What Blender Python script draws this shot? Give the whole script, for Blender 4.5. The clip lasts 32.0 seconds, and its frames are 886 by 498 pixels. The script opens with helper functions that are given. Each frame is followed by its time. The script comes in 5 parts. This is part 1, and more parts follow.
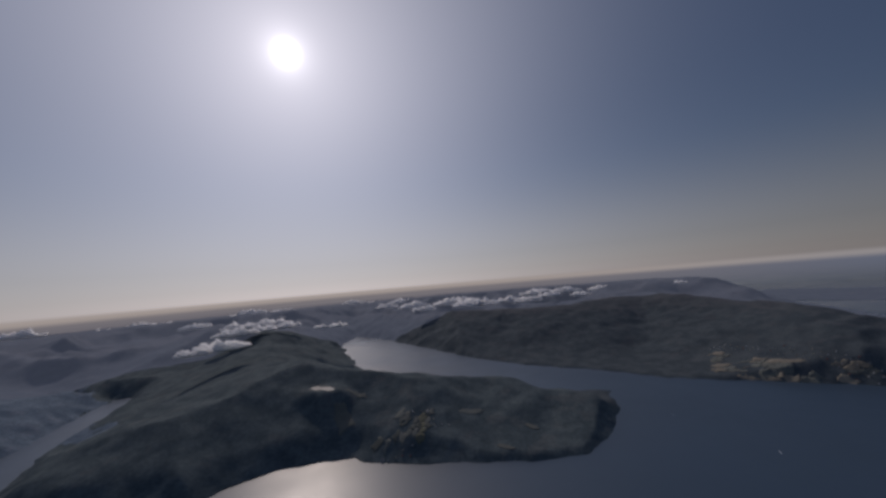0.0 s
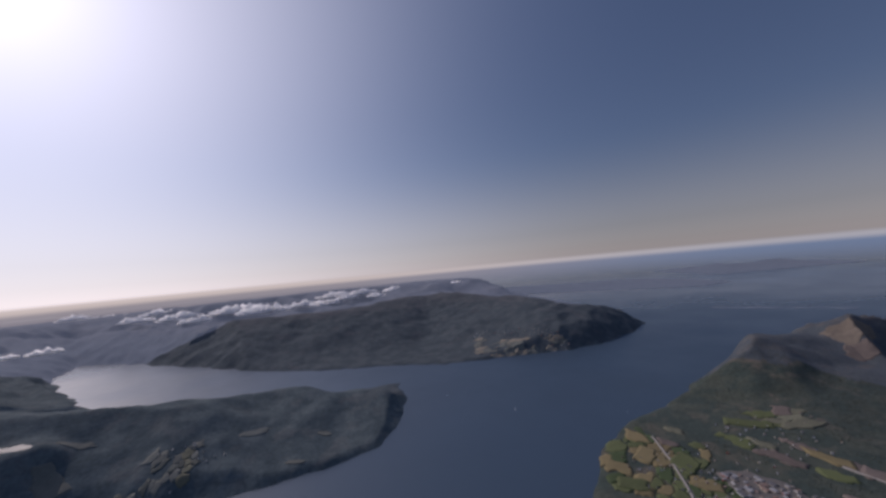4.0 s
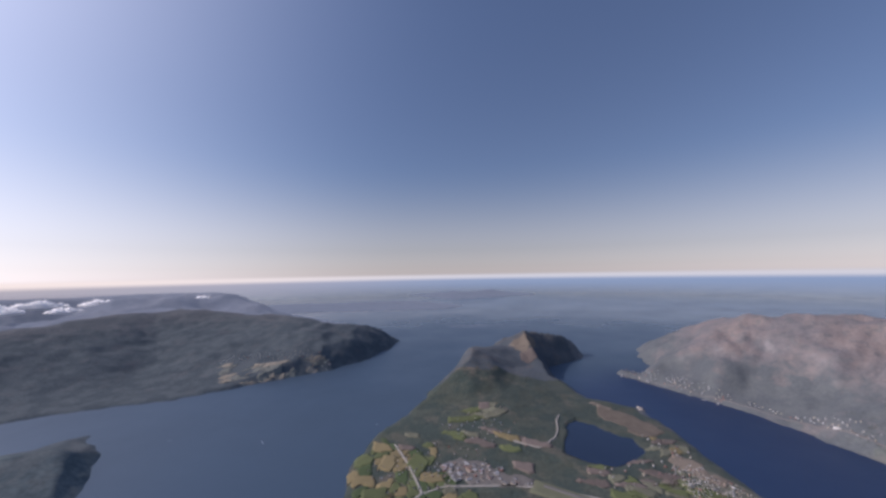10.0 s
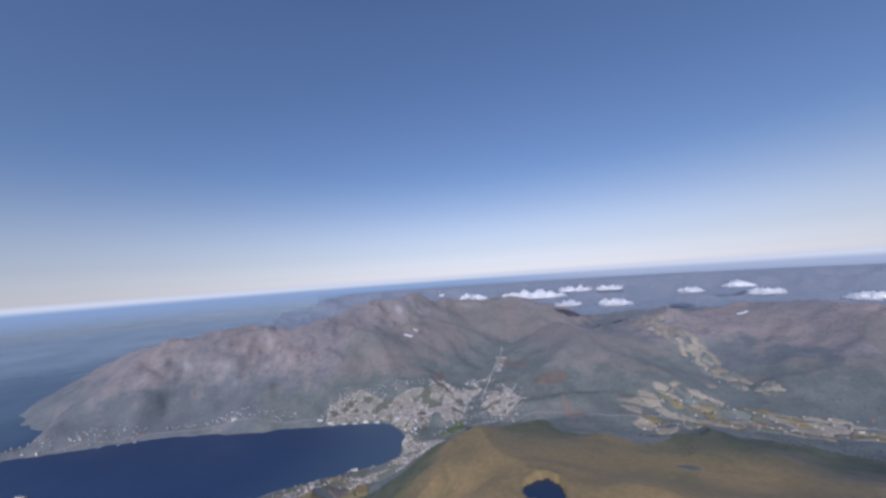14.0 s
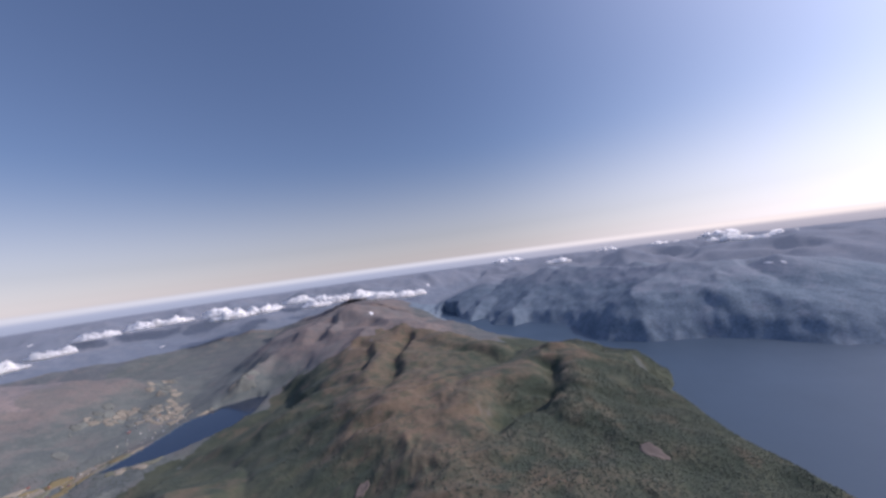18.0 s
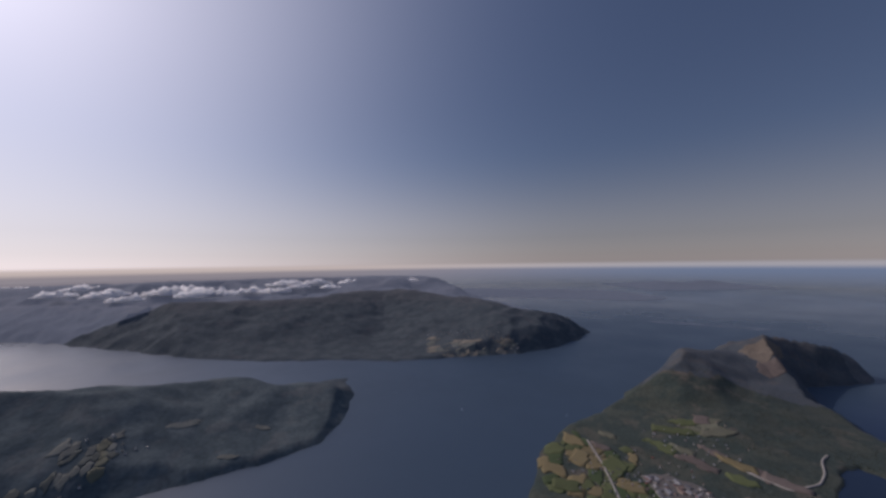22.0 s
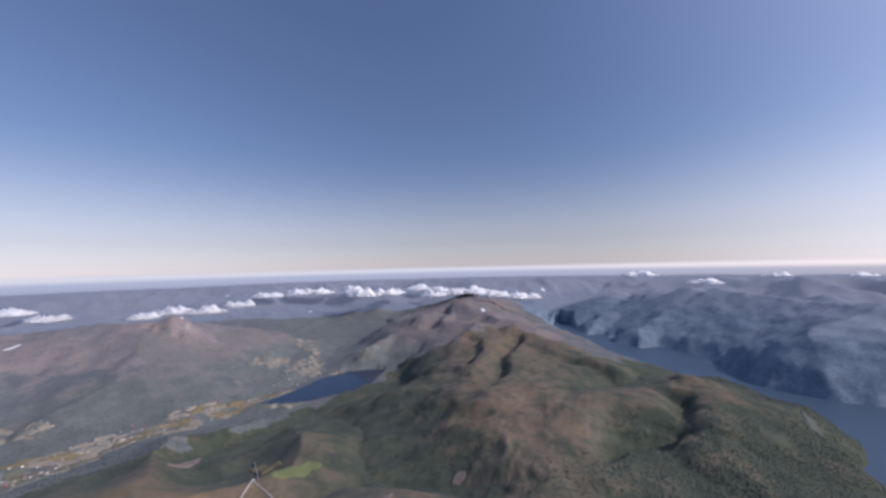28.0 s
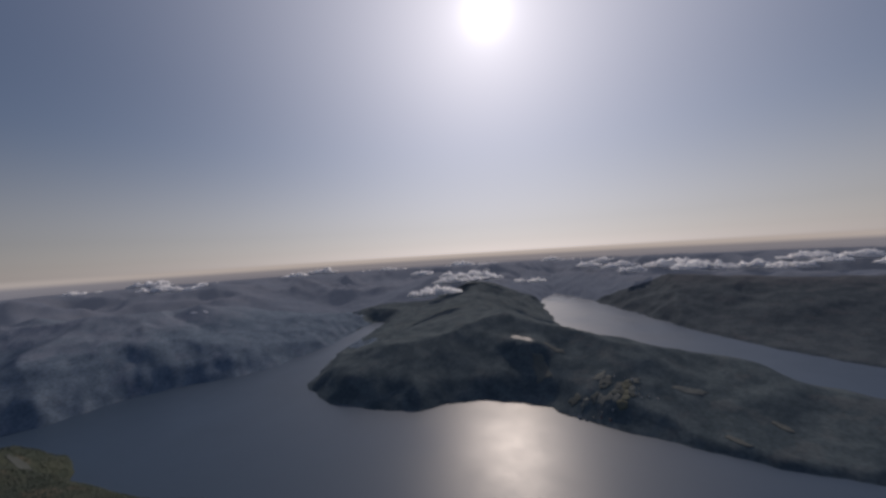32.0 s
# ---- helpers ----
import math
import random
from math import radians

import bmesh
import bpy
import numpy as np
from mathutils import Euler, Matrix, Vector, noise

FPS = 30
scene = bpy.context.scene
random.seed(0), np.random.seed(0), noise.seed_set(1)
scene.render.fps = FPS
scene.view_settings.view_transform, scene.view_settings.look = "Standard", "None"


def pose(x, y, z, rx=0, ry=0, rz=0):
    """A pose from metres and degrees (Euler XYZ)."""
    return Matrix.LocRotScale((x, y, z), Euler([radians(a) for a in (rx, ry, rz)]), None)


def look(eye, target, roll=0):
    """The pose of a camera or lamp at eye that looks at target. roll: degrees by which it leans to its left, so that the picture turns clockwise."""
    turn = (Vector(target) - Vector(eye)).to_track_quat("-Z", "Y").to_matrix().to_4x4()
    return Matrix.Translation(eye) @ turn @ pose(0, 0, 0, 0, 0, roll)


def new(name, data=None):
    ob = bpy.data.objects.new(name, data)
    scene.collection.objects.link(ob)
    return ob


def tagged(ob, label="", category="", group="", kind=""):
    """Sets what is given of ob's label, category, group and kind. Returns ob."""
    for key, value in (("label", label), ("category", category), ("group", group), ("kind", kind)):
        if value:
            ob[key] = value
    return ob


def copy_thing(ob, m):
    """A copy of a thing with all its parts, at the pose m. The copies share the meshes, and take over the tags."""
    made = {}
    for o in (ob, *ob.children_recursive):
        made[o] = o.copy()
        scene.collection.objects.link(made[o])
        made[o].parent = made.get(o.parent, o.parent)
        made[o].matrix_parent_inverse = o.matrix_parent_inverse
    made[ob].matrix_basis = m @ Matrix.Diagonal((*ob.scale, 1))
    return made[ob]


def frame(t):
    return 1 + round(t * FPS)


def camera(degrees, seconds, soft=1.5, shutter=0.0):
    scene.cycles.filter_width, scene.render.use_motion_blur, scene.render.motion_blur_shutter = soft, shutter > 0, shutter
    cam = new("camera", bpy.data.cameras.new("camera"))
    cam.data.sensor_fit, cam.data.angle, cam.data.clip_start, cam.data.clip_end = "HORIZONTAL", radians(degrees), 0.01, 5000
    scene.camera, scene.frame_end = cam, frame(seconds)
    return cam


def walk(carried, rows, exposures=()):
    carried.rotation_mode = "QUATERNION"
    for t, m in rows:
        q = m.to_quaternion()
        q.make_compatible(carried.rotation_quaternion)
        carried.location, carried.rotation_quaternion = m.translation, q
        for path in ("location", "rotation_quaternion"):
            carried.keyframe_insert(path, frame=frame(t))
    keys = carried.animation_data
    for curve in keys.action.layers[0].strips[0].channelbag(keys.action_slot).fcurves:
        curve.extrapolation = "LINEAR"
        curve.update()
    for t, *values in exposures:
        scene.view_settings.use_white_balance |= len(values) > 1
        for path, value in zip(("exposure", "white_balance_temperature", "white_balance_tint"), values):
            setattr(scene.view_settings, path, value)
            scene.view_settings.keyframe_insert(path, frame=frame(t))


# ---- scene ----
# ---- camera ----
EYE_HEIGHT = 150.0  # the place stands at a tenth of its size: one metre for ten
cam = camera(102.0, 32.0, soft=3.0)
# seconds, drift in metres from the middle, then tilt, roll and turn in degrees; the camera hovers and turns
PATH = [
    (0, -1.19, -1.07, -0.09, 95.25, 4.93, -1.45), (0.5, -1.22, -1.03, -0.25, 92.97, 2.79, -9.03), (1, -1.18, -0.80, -0.32, 91.19, -0.35, -14.83), (1.5, -1.03, -0.63, -0.34, 90.91, -1.66, -19.26),
    (2, -0.93, -0.47, -0.44, 91.38, -0.91, -23.30), (2.5, -1.05, -0.25, -0.44, 91.86, 1.93, -26.90), (3, -1.01, -0.11, -0.40, 92.78, 5.51, -29.69), (3.5, -0.93, -0.10, -0.40, 93.11, 6.95, -31.87),
    (5.5, -1.06, 0.09, -0.26, 90.88, -1.54, -37.03), (6, -0.89, 0.06, -0.27, 91.37, -1.64, -38.51), (6.5, -0.93, -0.03, -0.30, 91.49, 0.06, -40.85), (7, -0.94, -0.10, -0.19, 91.53, 3.42, -44.01),
    (7.5, -1.03, -0.12, -0.08, 91.65, 6.16, -47.19), (8, -0.99, -0.16, -0.11, 91.59, 6.92, -50.15), (8.5, -0.89, -0.18, -0.12, 91.72, 6.25, -53.55), (9, -0.83, -0.18, -0.13, 92.53, 3.94, -57.20),
    (9.5, -0.79, -0.15, -0.16, 93.22, 1.62, -62.00), (10, -0.78, -0.11, -0.19, 93.80, 0.98, -68.40), (10.5, -0.87, -0.18, -0.29, 94.06, 1.97, -75.76), (11, -0.93, -0.20, -0.29, 92.75, 4.31, -83.74),
    (11.5, -0.76, -0.29, -0.28, 90.94, 6.42, -92.32), (12, -0.72, -0.34, -0.29, 89.26, 7.18, -101.34), (12.5, -0.50, -0.43, -0.27, 88.41, 6.64, -111.33), (13, -0.28, -0.47, -0.16, 90.00, 5.31, -122.03),
    (13.5, -0.10, -0.50, -0.07, 92.63, 4.11, -133.69), (15.5, 0.34, 0.39, 0.01, 92.47, 3.85, -183.16), (16, 0.55, 0.26, 0.20, 91.17, 2.11, -196.56), (16.5, 0.52, 0.28, 0.23, 91.61, 1.47, -210.09),
    (17, 0.46, 0.21, 0.21, 92.43, 3.44, -224.25), (17.5, 0.45, 0.06, 0.14, 92.56, 6.07, -238.70), (18, 0.43, -0.10, 0.12, 91.27, 7.63, -253.36), (18.5, 0.37, -0.03, 0.07, 90.11, 7.12, -268.58),
    (19, 0.37, 0.02, 0.14, 90.87, 4.60, -284.71), (19.5, 0.35, 0.13, 0.21, 93.27, 2.45, -302.41), (20, 0.24, 0.28, 0.30, 95.66, 2.47, -321.51), (20.5, -0.03, 0.40, 0.34, 96.23, 3.88, -341.21),
    (21, -0.30, 0.46, 0.39, 94.50, 3.93, -360.63), (21.5, -0.34, 0.61, 0.26, 92.53, 2.52, -379.99), (22, -0.28, 0.94, 0.17, 92.12, 0.73, -399.47), (22.5, -0.02, 1.15, 0.03, 93.21, 0.43, -418.82),
    (23, 0.21, 1.29, -0.03, 93.14, 2.44, -438.08), (23.5, 0.63, 1.32, 0.01, 91.69, 5.20, -456.20), (24, 0.98, 1.30, 0.13, 89.16, 6.63, -473.06), (24.5, 1.25, 1.22, 0.11, 87.09, 5.95, -488.50),
    (25, 1.45, 1.20, -0.01, 87.39, 4.51, -503.15), (25.5, 1.54, 1.13, -0.05, 90.25, 2.85, -517.47), (27.5, 1.73, -0.20, 0.41, 93.51, 3.08, -579.44), (28, 1.57, -0.31, 0.39, 92.61, 1.38, -594.98),
    (28.5, 1.50, -0.51, 0.36, 92.70, -0.18, -610.01), (29, 1.47, -0.54, 0.31, 92.90, -0.25, -624.81), (29.5, 1.25, -0.49, 0.30, 92.67, 1.62, -638.39), (30, 1.11, -0.48, 0.24, 91.49, 3.74, -650.57),
    (30.5, 1.09, -0.64, 0.20, 89.54, 5.21, -661.57), (31, 0.96, -0.62, 0.29, 88.61, 5.95, -671.50), (31.5, 0.99, -0.54, 0.33, 88.89, 4.95, -680.94), (32, 0.99, -0.45, 0.33, 90.63, 3.50, -690.37),
]

walk(cam, [(t, pose(x, y, EYE_HEIGHT + z, rx, ry, rz)) for t, x, y, z, rx, ry, rz in PATH],
     exposures=[(0, -1.38, 6450, 22), (1, -1.08, 6450, 23), (3, -0.75, 6400, 26), (6, -0.38, 6250, 28), (8, -0.1, 6350, 27), (9, 0.05, 6280, 26), (11, 0.2, 6300, 25), (12, 0.25, 5980, 22), (13, 0.22, 5600, 21),
                (16, 0.18, 5600, 21), (17, 0.25, 5800, 23), (18, 0.28, 6150, 26), (19, -0.1, 6250, 25), (20, -0.8, 6450, 23), (20.5, -1.12, 6600, 22), (21, -1.22, 6500, 22), (22, -0.75, 6450, 27), (23, -0.1, 6000, 24),
                (24, 0.2, 5800, 22), (25, 0.2, 5500, 20), (28, 0.27, 6050, 25), (29, 0.16, 6300, 24), (30, -0.3, 6500, 24), (31, -0.72, 6650, 22), (32, -1.05, 6650, 21)])

# ---- light ----
SUN_AZ, SUN_EL = radians(-20.5), radians(33.3)  # azimuth clockwise from +y
SUN_DIR = Vector((math.sin(SUN_AZ) * math.cos(SUN_EL), math.cos(SUN_AZ) * math.cos(SUN_EL), math.sin(SUN_EL)))
world = bpy.data.worlds.new("sky")
scene.world = world
world.use_nodes = True
wn, wl = world.node_tree.nodes, world.node_tree.links
wn.clear()
sky = wn.new("ShaderNodeTexSky")
sky.sky_type = 'NISHITA'
sky.sun_disc = False
sky.sun_elevation, sky.sun_rotation = SUN_EL, SUN_AZ
sky.altitude, sky.air_density, sky.dust_density, sky.ozone_density = 1500, 1.1, 0.4, 1.5
bg = wn.new("ShaderNodeBackground")
bg.inputs["Strength"].default_value = 0.074
wout = wn.new("ShaderNodeOutputWorld")
pale = wn.new("ShaderNodeHueSaturation")
wl.new(sky.outputs[0], pale.inputs["Color"])
wl.new(pale.outputs[0], bg.inputs[0])
# the sun's disc and the bright air round it
coord, dot = wn.new("ShaderNodeTexCoord"), wn.new("ShaderNodeVectorMath")
dot.operation = 'DOT_PRODUCT'
dot.inputs[1].default_value = SUN_DIR
wl.new(coord.outputs["Generated"], dot.inputs[0])
# the air is milky over the horizon and clear overhead
height, clear = wn.new("ShaderNodeSeparateXYZ"), wn.new("ShaderNodeMapRange")
wl.new(coord.outputs["Generated"], height.inputs[0])
wl.new(height.outputs["Z"], clear.inputs[0])
clear.interpolation_type = 'SMOOTHSTEP'
clear.inputs["From Min"].default_value, clear.inputs["From Max"].default_value = -0.02, 0.30
clear.inputs["To Min"].default_value, clear.inputs["To Max"].default_value = 0.30, 1.0
wl.new(clear.outputs[0], pale.inputs["Saturation"])
even = wn.new("ShaderNodeMapRange")
even.inputs["From Min"].default_value, even.inputs["From Max"].default_value = 0.0, 0.6
even.inputs["To Min"].default_value, even.inputs["To Max"].default_value = 0.82, 1.2
wl.new(height.outputs["Z"], even.inputs[0])
wl.new(even.outputs[0], pale.inputs["Value"])
lobes = []
for power, strength in ((6000, 9.0), (900, 0.9), (220, 0.32), (45, 0.38), (9, 0.62), (4, 0.36)):
    up, by, pos = (wn.new("ShaderNodeMath") for _ in range(3))
    pos.operation, up.operation, by.operation = 'MAXIMUM', 'POWER', 'MULTIPLY'
    pos.inputs[1].default_value, up.inputs[1].default_value, by.inputs[1].default_value = 0.0, power, strength
    wl.new(dot.outputs["Value"], pos.inputs[0]); wl.new(pos.outputs[0], up.inputs[0]); wl.new(up.outputs[0], by.inputs[0])
    lobes.append(by.outputs[0])
total = lobes[0]
for lobe in lobes[1:]:
    add = wn.new("ShaderNodeMath")
    wl.new(total, add.inputs[0]); wl.new(lobe, add.inputs[1])
    total = add.outputs[0]
# pale haze low over the sunward horizon
flat, low, near, haze, most = wn.new("ShaderNodeVectorMath"), wn.new("ShaderNodeMapRange"), wn.new("ShaderNodeMapRange"), wn.new("ShaderNodeMath"), wn.new("ShaderNodeMath")
flat.operation, haze.operation = 'DOT_PRODUCT', 'MULTIPLY'
flat.inputs[1].default_value = (math.sin(SUN_AZ), math.cos(SUN_AZ), 0)
wl.new(coord.outputs["Generated"], flat.inputs[0])
low.interpolation_type = near.interpolation_type = 'SMOOTHSTEP'
low.inputs["From Min"].default_value, low.inputs["From Max"].default_value, low.inputs["To Min"].default_value, low.inputs["To Max"].default_value = 0.0, 0.42, 0.17, 0.0
near.inputs["From Min"].default_value, near.inputs["From Max"].default_value = 0.1, 1.0
wl.new(height.outputs["Z"], low.inputs[0]); wl.new(flat.outputs["Value"], near.inputs[0])
wl.new(low.outputs[0], haze.inputs[0]); wl.new(near.outputs[0], haze.inputs[1])
wl.new(total, most.inputs[0]); wl.new(haze.outputs[0], most.inputs[1])
total = most.outputs[0]
glow = wn.new("ShaderNodeBackground")
glow.inputs["Color"].default_value = (0.97, 0.975, 0.95, 1)
wl.new(total, glow.inputs["Strength"])
both = wn.new("ShaderNodeAddShader")
wl.new(bg.outputs[0], both.inputs[0]); wl.new(glow.outputs[0], both.inputs[1])
wl.new(both.outputs[0], wout.inputs[0])

sun_lamp = bpy.data.lights.new("sun", 'SUN')
sun_lamp.energy, sun_lamp.angle, sun_lamp.color = 2.25, radians(0.5), (1.0, 0.91, 0.76)
sun = new("sun", sun_lamp)
sun.matrix_world = look((0, 0, 300), Vector((0, 0, 300)) - SUN_DIR)


# ---- materials ----
def material(name):
    m = bpy.data.materials.new(name)
    m.use_nodes = True
    n, l = m.node_tree.nodes, m.node_tree.links
    return m, n, l, n["Principled BSDF"]


def plain(name, color, rough=0.8, vary=0.15, size=4.0, metallic=0.0):
    """A matt paint, plaster or metal with blotches at two sizes and a difference from piece to piece."""
    m, n, l, p = material(name)
    geo = n.new("ShaderNodeNewGeometry")
    t1, t2 = n.new("ShaderNodeTexNoise"), n.new("ShaderNodeTexNoise")
    t1.inputs["Scale"].default_value, t2.inputs["Scale"].default_value = 1 / size, 6 / size
    for t in (t1, t2):
        l.new(geo.outputs["Position"], t.inputs["Vector"])
    info = n.new("ShaderNodeObjectInfo")
    a = n.new("ShaderNodeMath"); a.operation = 'ADD'
    l.new(t1.outputs[0], a.inputs[0]); l.new(t2.outputs[0], a.inputs[1])
    b = n.new("ShaderNodeMath"); b.operation = 'MULTIPLY_ADD'
    l.new(info.outputs["Random"], b.inputs[0]); b.inputs[1].default_value = 0.8
    l.new(a.outputs[0], b.inputs[2])
    r = n.new("ShaderNodeMapRange")
    r.inputs["From Min"].default_value, r.inputs["From Max"].default_value = 0.6, 2.0
    r.inputs["To Min"].default_value, r.inputs["To Max"].default_value = 1 - vary, 1 + vary
    l.new(b.outputs[0], r.inputs[0])
    mix = n.new("ShaderNodeVectorMath"); mix.operation = 'SCALE'
    mix.inputs[0].default_value = color
    l.new(r.outputs[0], mix.inputs["Scale"])
    l.new(mix.outputs[0], p.inputs["Base Color"])
    p.inputs["Roughness"].default_value = rough
    p.inputs["Metallic"].default_value = metallic
    return m


def noise_node(n, l, scale, detail=6.0, rough=0.6, vec=None):
    t = n.new("ShaderNodeTexNoise")
    t.inputs["Scale"].default_value, t.inputs["Detail"].default_value, t.inputs["Roughness"].default_value = scale, detail, rough
    if vec is not None:
        l.new(vec, t.inputs["Vector"])
    return t.outputs[0]


def ramp_node(n, l, value, lo, hi):
    r = n.new("ShaderNodeMapRange")
    r.interpolation_type = 'SMOOTHSTEP'
    r.inputs["From Min"].default_value, r.inputs["From Max"].default_value = lo, hi
    l.new(value, r.inputs[0])
    return r.outputs[0]


def mix_color(n, l, fac, a, b):
    m = n.new("ShaderNodeMix")
    m.data_type = 'RGBA'
    l.new(fac, m.inputs[0])
    for value, socket in ((a, m.inputs[6]), (b, m.inputs[7])):
        if isinstance(value, tuple):
            socket.default_value = (*value, 1)
        else:
            l.new(value, socket)
    return m.outputs[2]


def math_node(n, l, op, a, b):
    m = n.new("ShaderNodeMath")
    m.operation = op
    for value, socket in ((a, m.inputs[0]), (b, m.inputs[1])):
        if isinstance(value, (int, float)):
            socket.default_value = value
        else:
            l.new(value, socket)
    return m.outputs[0]


def land_material(name, forest, forest2, heath, heath2, rock, treeline, haze_sheen=0.05, glow=None, hill=None, grain=0.35):
    """Woods below the tree line, heath above it, bare rock where it is steep."""
    m, n, l, p = material(name)
    geo = n.new("ShaderNodeNewGeometry")
    pos = geo.outputs["Position"]
    sep, sepn = n.new("ShaderNodeSeparateXYZ"), n.new("ShaderNodeSeparateXYZ")
    l.new(pos, sep.inputs[0]); l.new(geo.outputs["Normal"], sepn.inputs[0])
    big, mid, fine = (noise_node(n, l, s, vec=pos) for s in (0.012, 0.05, 0.35))
    wood = mix_color(n, l, ramp_node(n, l, mid, 0.42, 0.6), forest, forest2)
    moor = mix_color(n, l, ramp_node(n, l, big, 0.4, 0.62), heath, heath2)
    level = math_node(n, l, 'ADD', sep.outputs[2], math_node(n, l, 'MULTIPLY', math_node(n, l, 'SUBTRACT', mid, 0.5), 50.0))
    col = mix_color(n, l, ramp_node(n, l, level, treeline - 8, treeline + 10), wood, moor)
    steep = math_node(n, l, 'ADD', sepn.outputs[2], math_node(n, l, 'MULTIPLY', math_node(n, l, 'SUBTRACT', fine, 0.5), 0.35))
    high = ramp_node(n, l, level, treeline - 20, treeline + 15)
    bare = math_node(n, l, 'MULTIPLY', math_node(n, l, 'SUBTRACT', 1.0, ramp_node(n, l, steep, 0.55, 0.75)), high)
    patchy = noise_node(n, l, 0.11, 5.0, 0.65, pos)
    col = mix_color(n, l, math_node(n, l, 'MULTIPLY', ramp_node(n, l, patchy, 0.5, 0.6), 0.55), col, wood)
    col = mix_color(n, l, math_node(n, l, 'MULTIPLY', ramp_node(n, l, noise_node(n, l, 0.04, 6.0, 0.6, pos), 0.54, 0.64), 0.5), col, moor)
    col = mix_color(n, l, bare, col, rock)
    if hill:
        away = n.new("ShaderNodeVectorMath")
        away.operation = 'DISTANCE'
        flat = n.new("ShaderNodeVectorMath")
        flat.operation = 'MULTIPLY'
        flat.inputs[1].default_value = (1, 1, 0)
        l.new(pos, flat.inputs[0]); l.new(flat.outputs[0], away.inputs[0])
        away.inputs[1].default_value = (hill[0], hill[1], 0)
        reach = math_node(n, l, 'ADD', away.outputs["Value"], math_node(n, l, 'MULTIPLY', math_node(n, l, 'SUBTRACT', mid, 0.5), 90.0))
        on_hill = math_node(n, l, 'SUBTRACT', 1.0, ramp_node(n, l, reach, hill[2] - 30, hill[2] + 30))
        ochre = mix_color(n, l, ramp_node(n, l, big, 0.42, 0.6), (0.275, 0.195, 0.098), (0.225, 0.17, 0.084))
        grass = mix_color(n, l, ramp_node(n, l, level, 26, 44), (0.13, 0.13, 0.066), ochre)
        col = mix_color(n, l, on_hill, col, grass)
    dark = n.new("ShaderNodeMapRange")
    l.new(fine, dark.inputs[0])
    dark.inputs["From Min"].default_value, dark.inputs["From Max"].default_value = 0.3, 0.7
    dark.inputs["To Min"].default_value, dark.inputs["To Max"].default_value = 1 - grain, 1 + grain
    sc = n.new("ShaderNodeVectorMath"); sc.operation = 'SCALE'
    l.new(col, sc.inputs[0]); l.new(dark.outputs[0], sc.inputs["Scale"])
    l.new(sc.outputs[0], p.inputs["Base Color"])
    p.inputs["Roughness"].default_value = 0.95
    p.inputs["Specular IOR Level"].default_value = 0.05
    # a bluish sheen at grazing angles, added as a veil of haze
    p.inputs["Sheen Weight"].default_value, p.inputs["Sheen Roughness"].default_value = haze_sheen, 0.6
    p.inputs["Sheen Tint"].default_value = (0.75, 0.85, 1.0, 1)
    bump = n.new("ShaderNodeBump")
    bump.inputs["Strength"].default_value, bump.inputs["Distance"].default_value = 0.2, 1.0
    l.new(math_node(n, l, 'ADD', fine, mid), bump.inputs["Height"])
    l.new(bump.outputs[0], p.inputs["Normal"])
    # a flat emission that stands in for haze on far land
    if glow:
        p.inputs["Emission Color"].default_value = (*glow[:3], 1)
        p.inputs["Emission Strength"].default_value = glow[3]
    return m


def water_material(name, color, rough, scale, strength, bay=None):
    m, n, l, p = material(name)
    geo = n.new("ShaderNodeNewGeometry")
    p.inputs["Base Color"].default_value = (*color, 1)
    if bay:
        # darker water in the bay; the paler fjord colour has haze put into it
        away = n.new("ShaderNodeVectorMath")
        away.operation = 'DISTANCE'
        away.inputs[1].default_value = (bay[0], bay[1], 0)
        l.new(geo.outputs["Position"], away.inputs[0])
        l.new(mix_color(n, l, ramp_node(n, l, away.outputs["Value"], bay[2], bay[2] + 130), bay[3:], color), p.inputs["Base Color"])
    p.inputs["Roughness"].default_value = rough
    p.inputs["IOR"].default_value = 1.33
    p.inputs["Specular IOR Level"].default_value = 0.95
    big = noise_node(n, l, 0.006, vec=geo.outputs["Position"])
    r = n.new("ShaderNodeMapRange")
    r.inputs["From Min"].default_value, r.inputs["From Max"].default_value = 0.35, 0.65
    r.inputs["To Min"].default_value, r.inputs["To Max"].default_value = rough * 0.85, rough * 1.15
    l.new(big, r.inputs[0])
    # calmer water out in the open
    out = n.new("ShaderNodeVectorMath")
    out.operation = 'LENGTH'
    l.new(geo.outputs["Position"], out.inputs[0])
    calm = ramp_node(n, l, out.outputs["Value"], 500, 1500)
    l.new(math_node(n, l, 'MULTIPLY', r.outputs[0], math_node(n, l, 'SUBTRACT', 1.0, math_node(n, l, 'MULTIPLY', calm, 0.5))), p.inputs["Roughness"])
    bump = n.new("ShaderNodeBump")
    bump.inputs["Strength"].default_value, bump.inputs["Distance"].default_value = strength, 0.2
    l.new(noise_node(n, l, scale, 4.0, vec=geo.outputs["Position"]), bump.inputs["Height"])
    l.new(bump.outputs[0], p.inputs["Normal"])
    return m


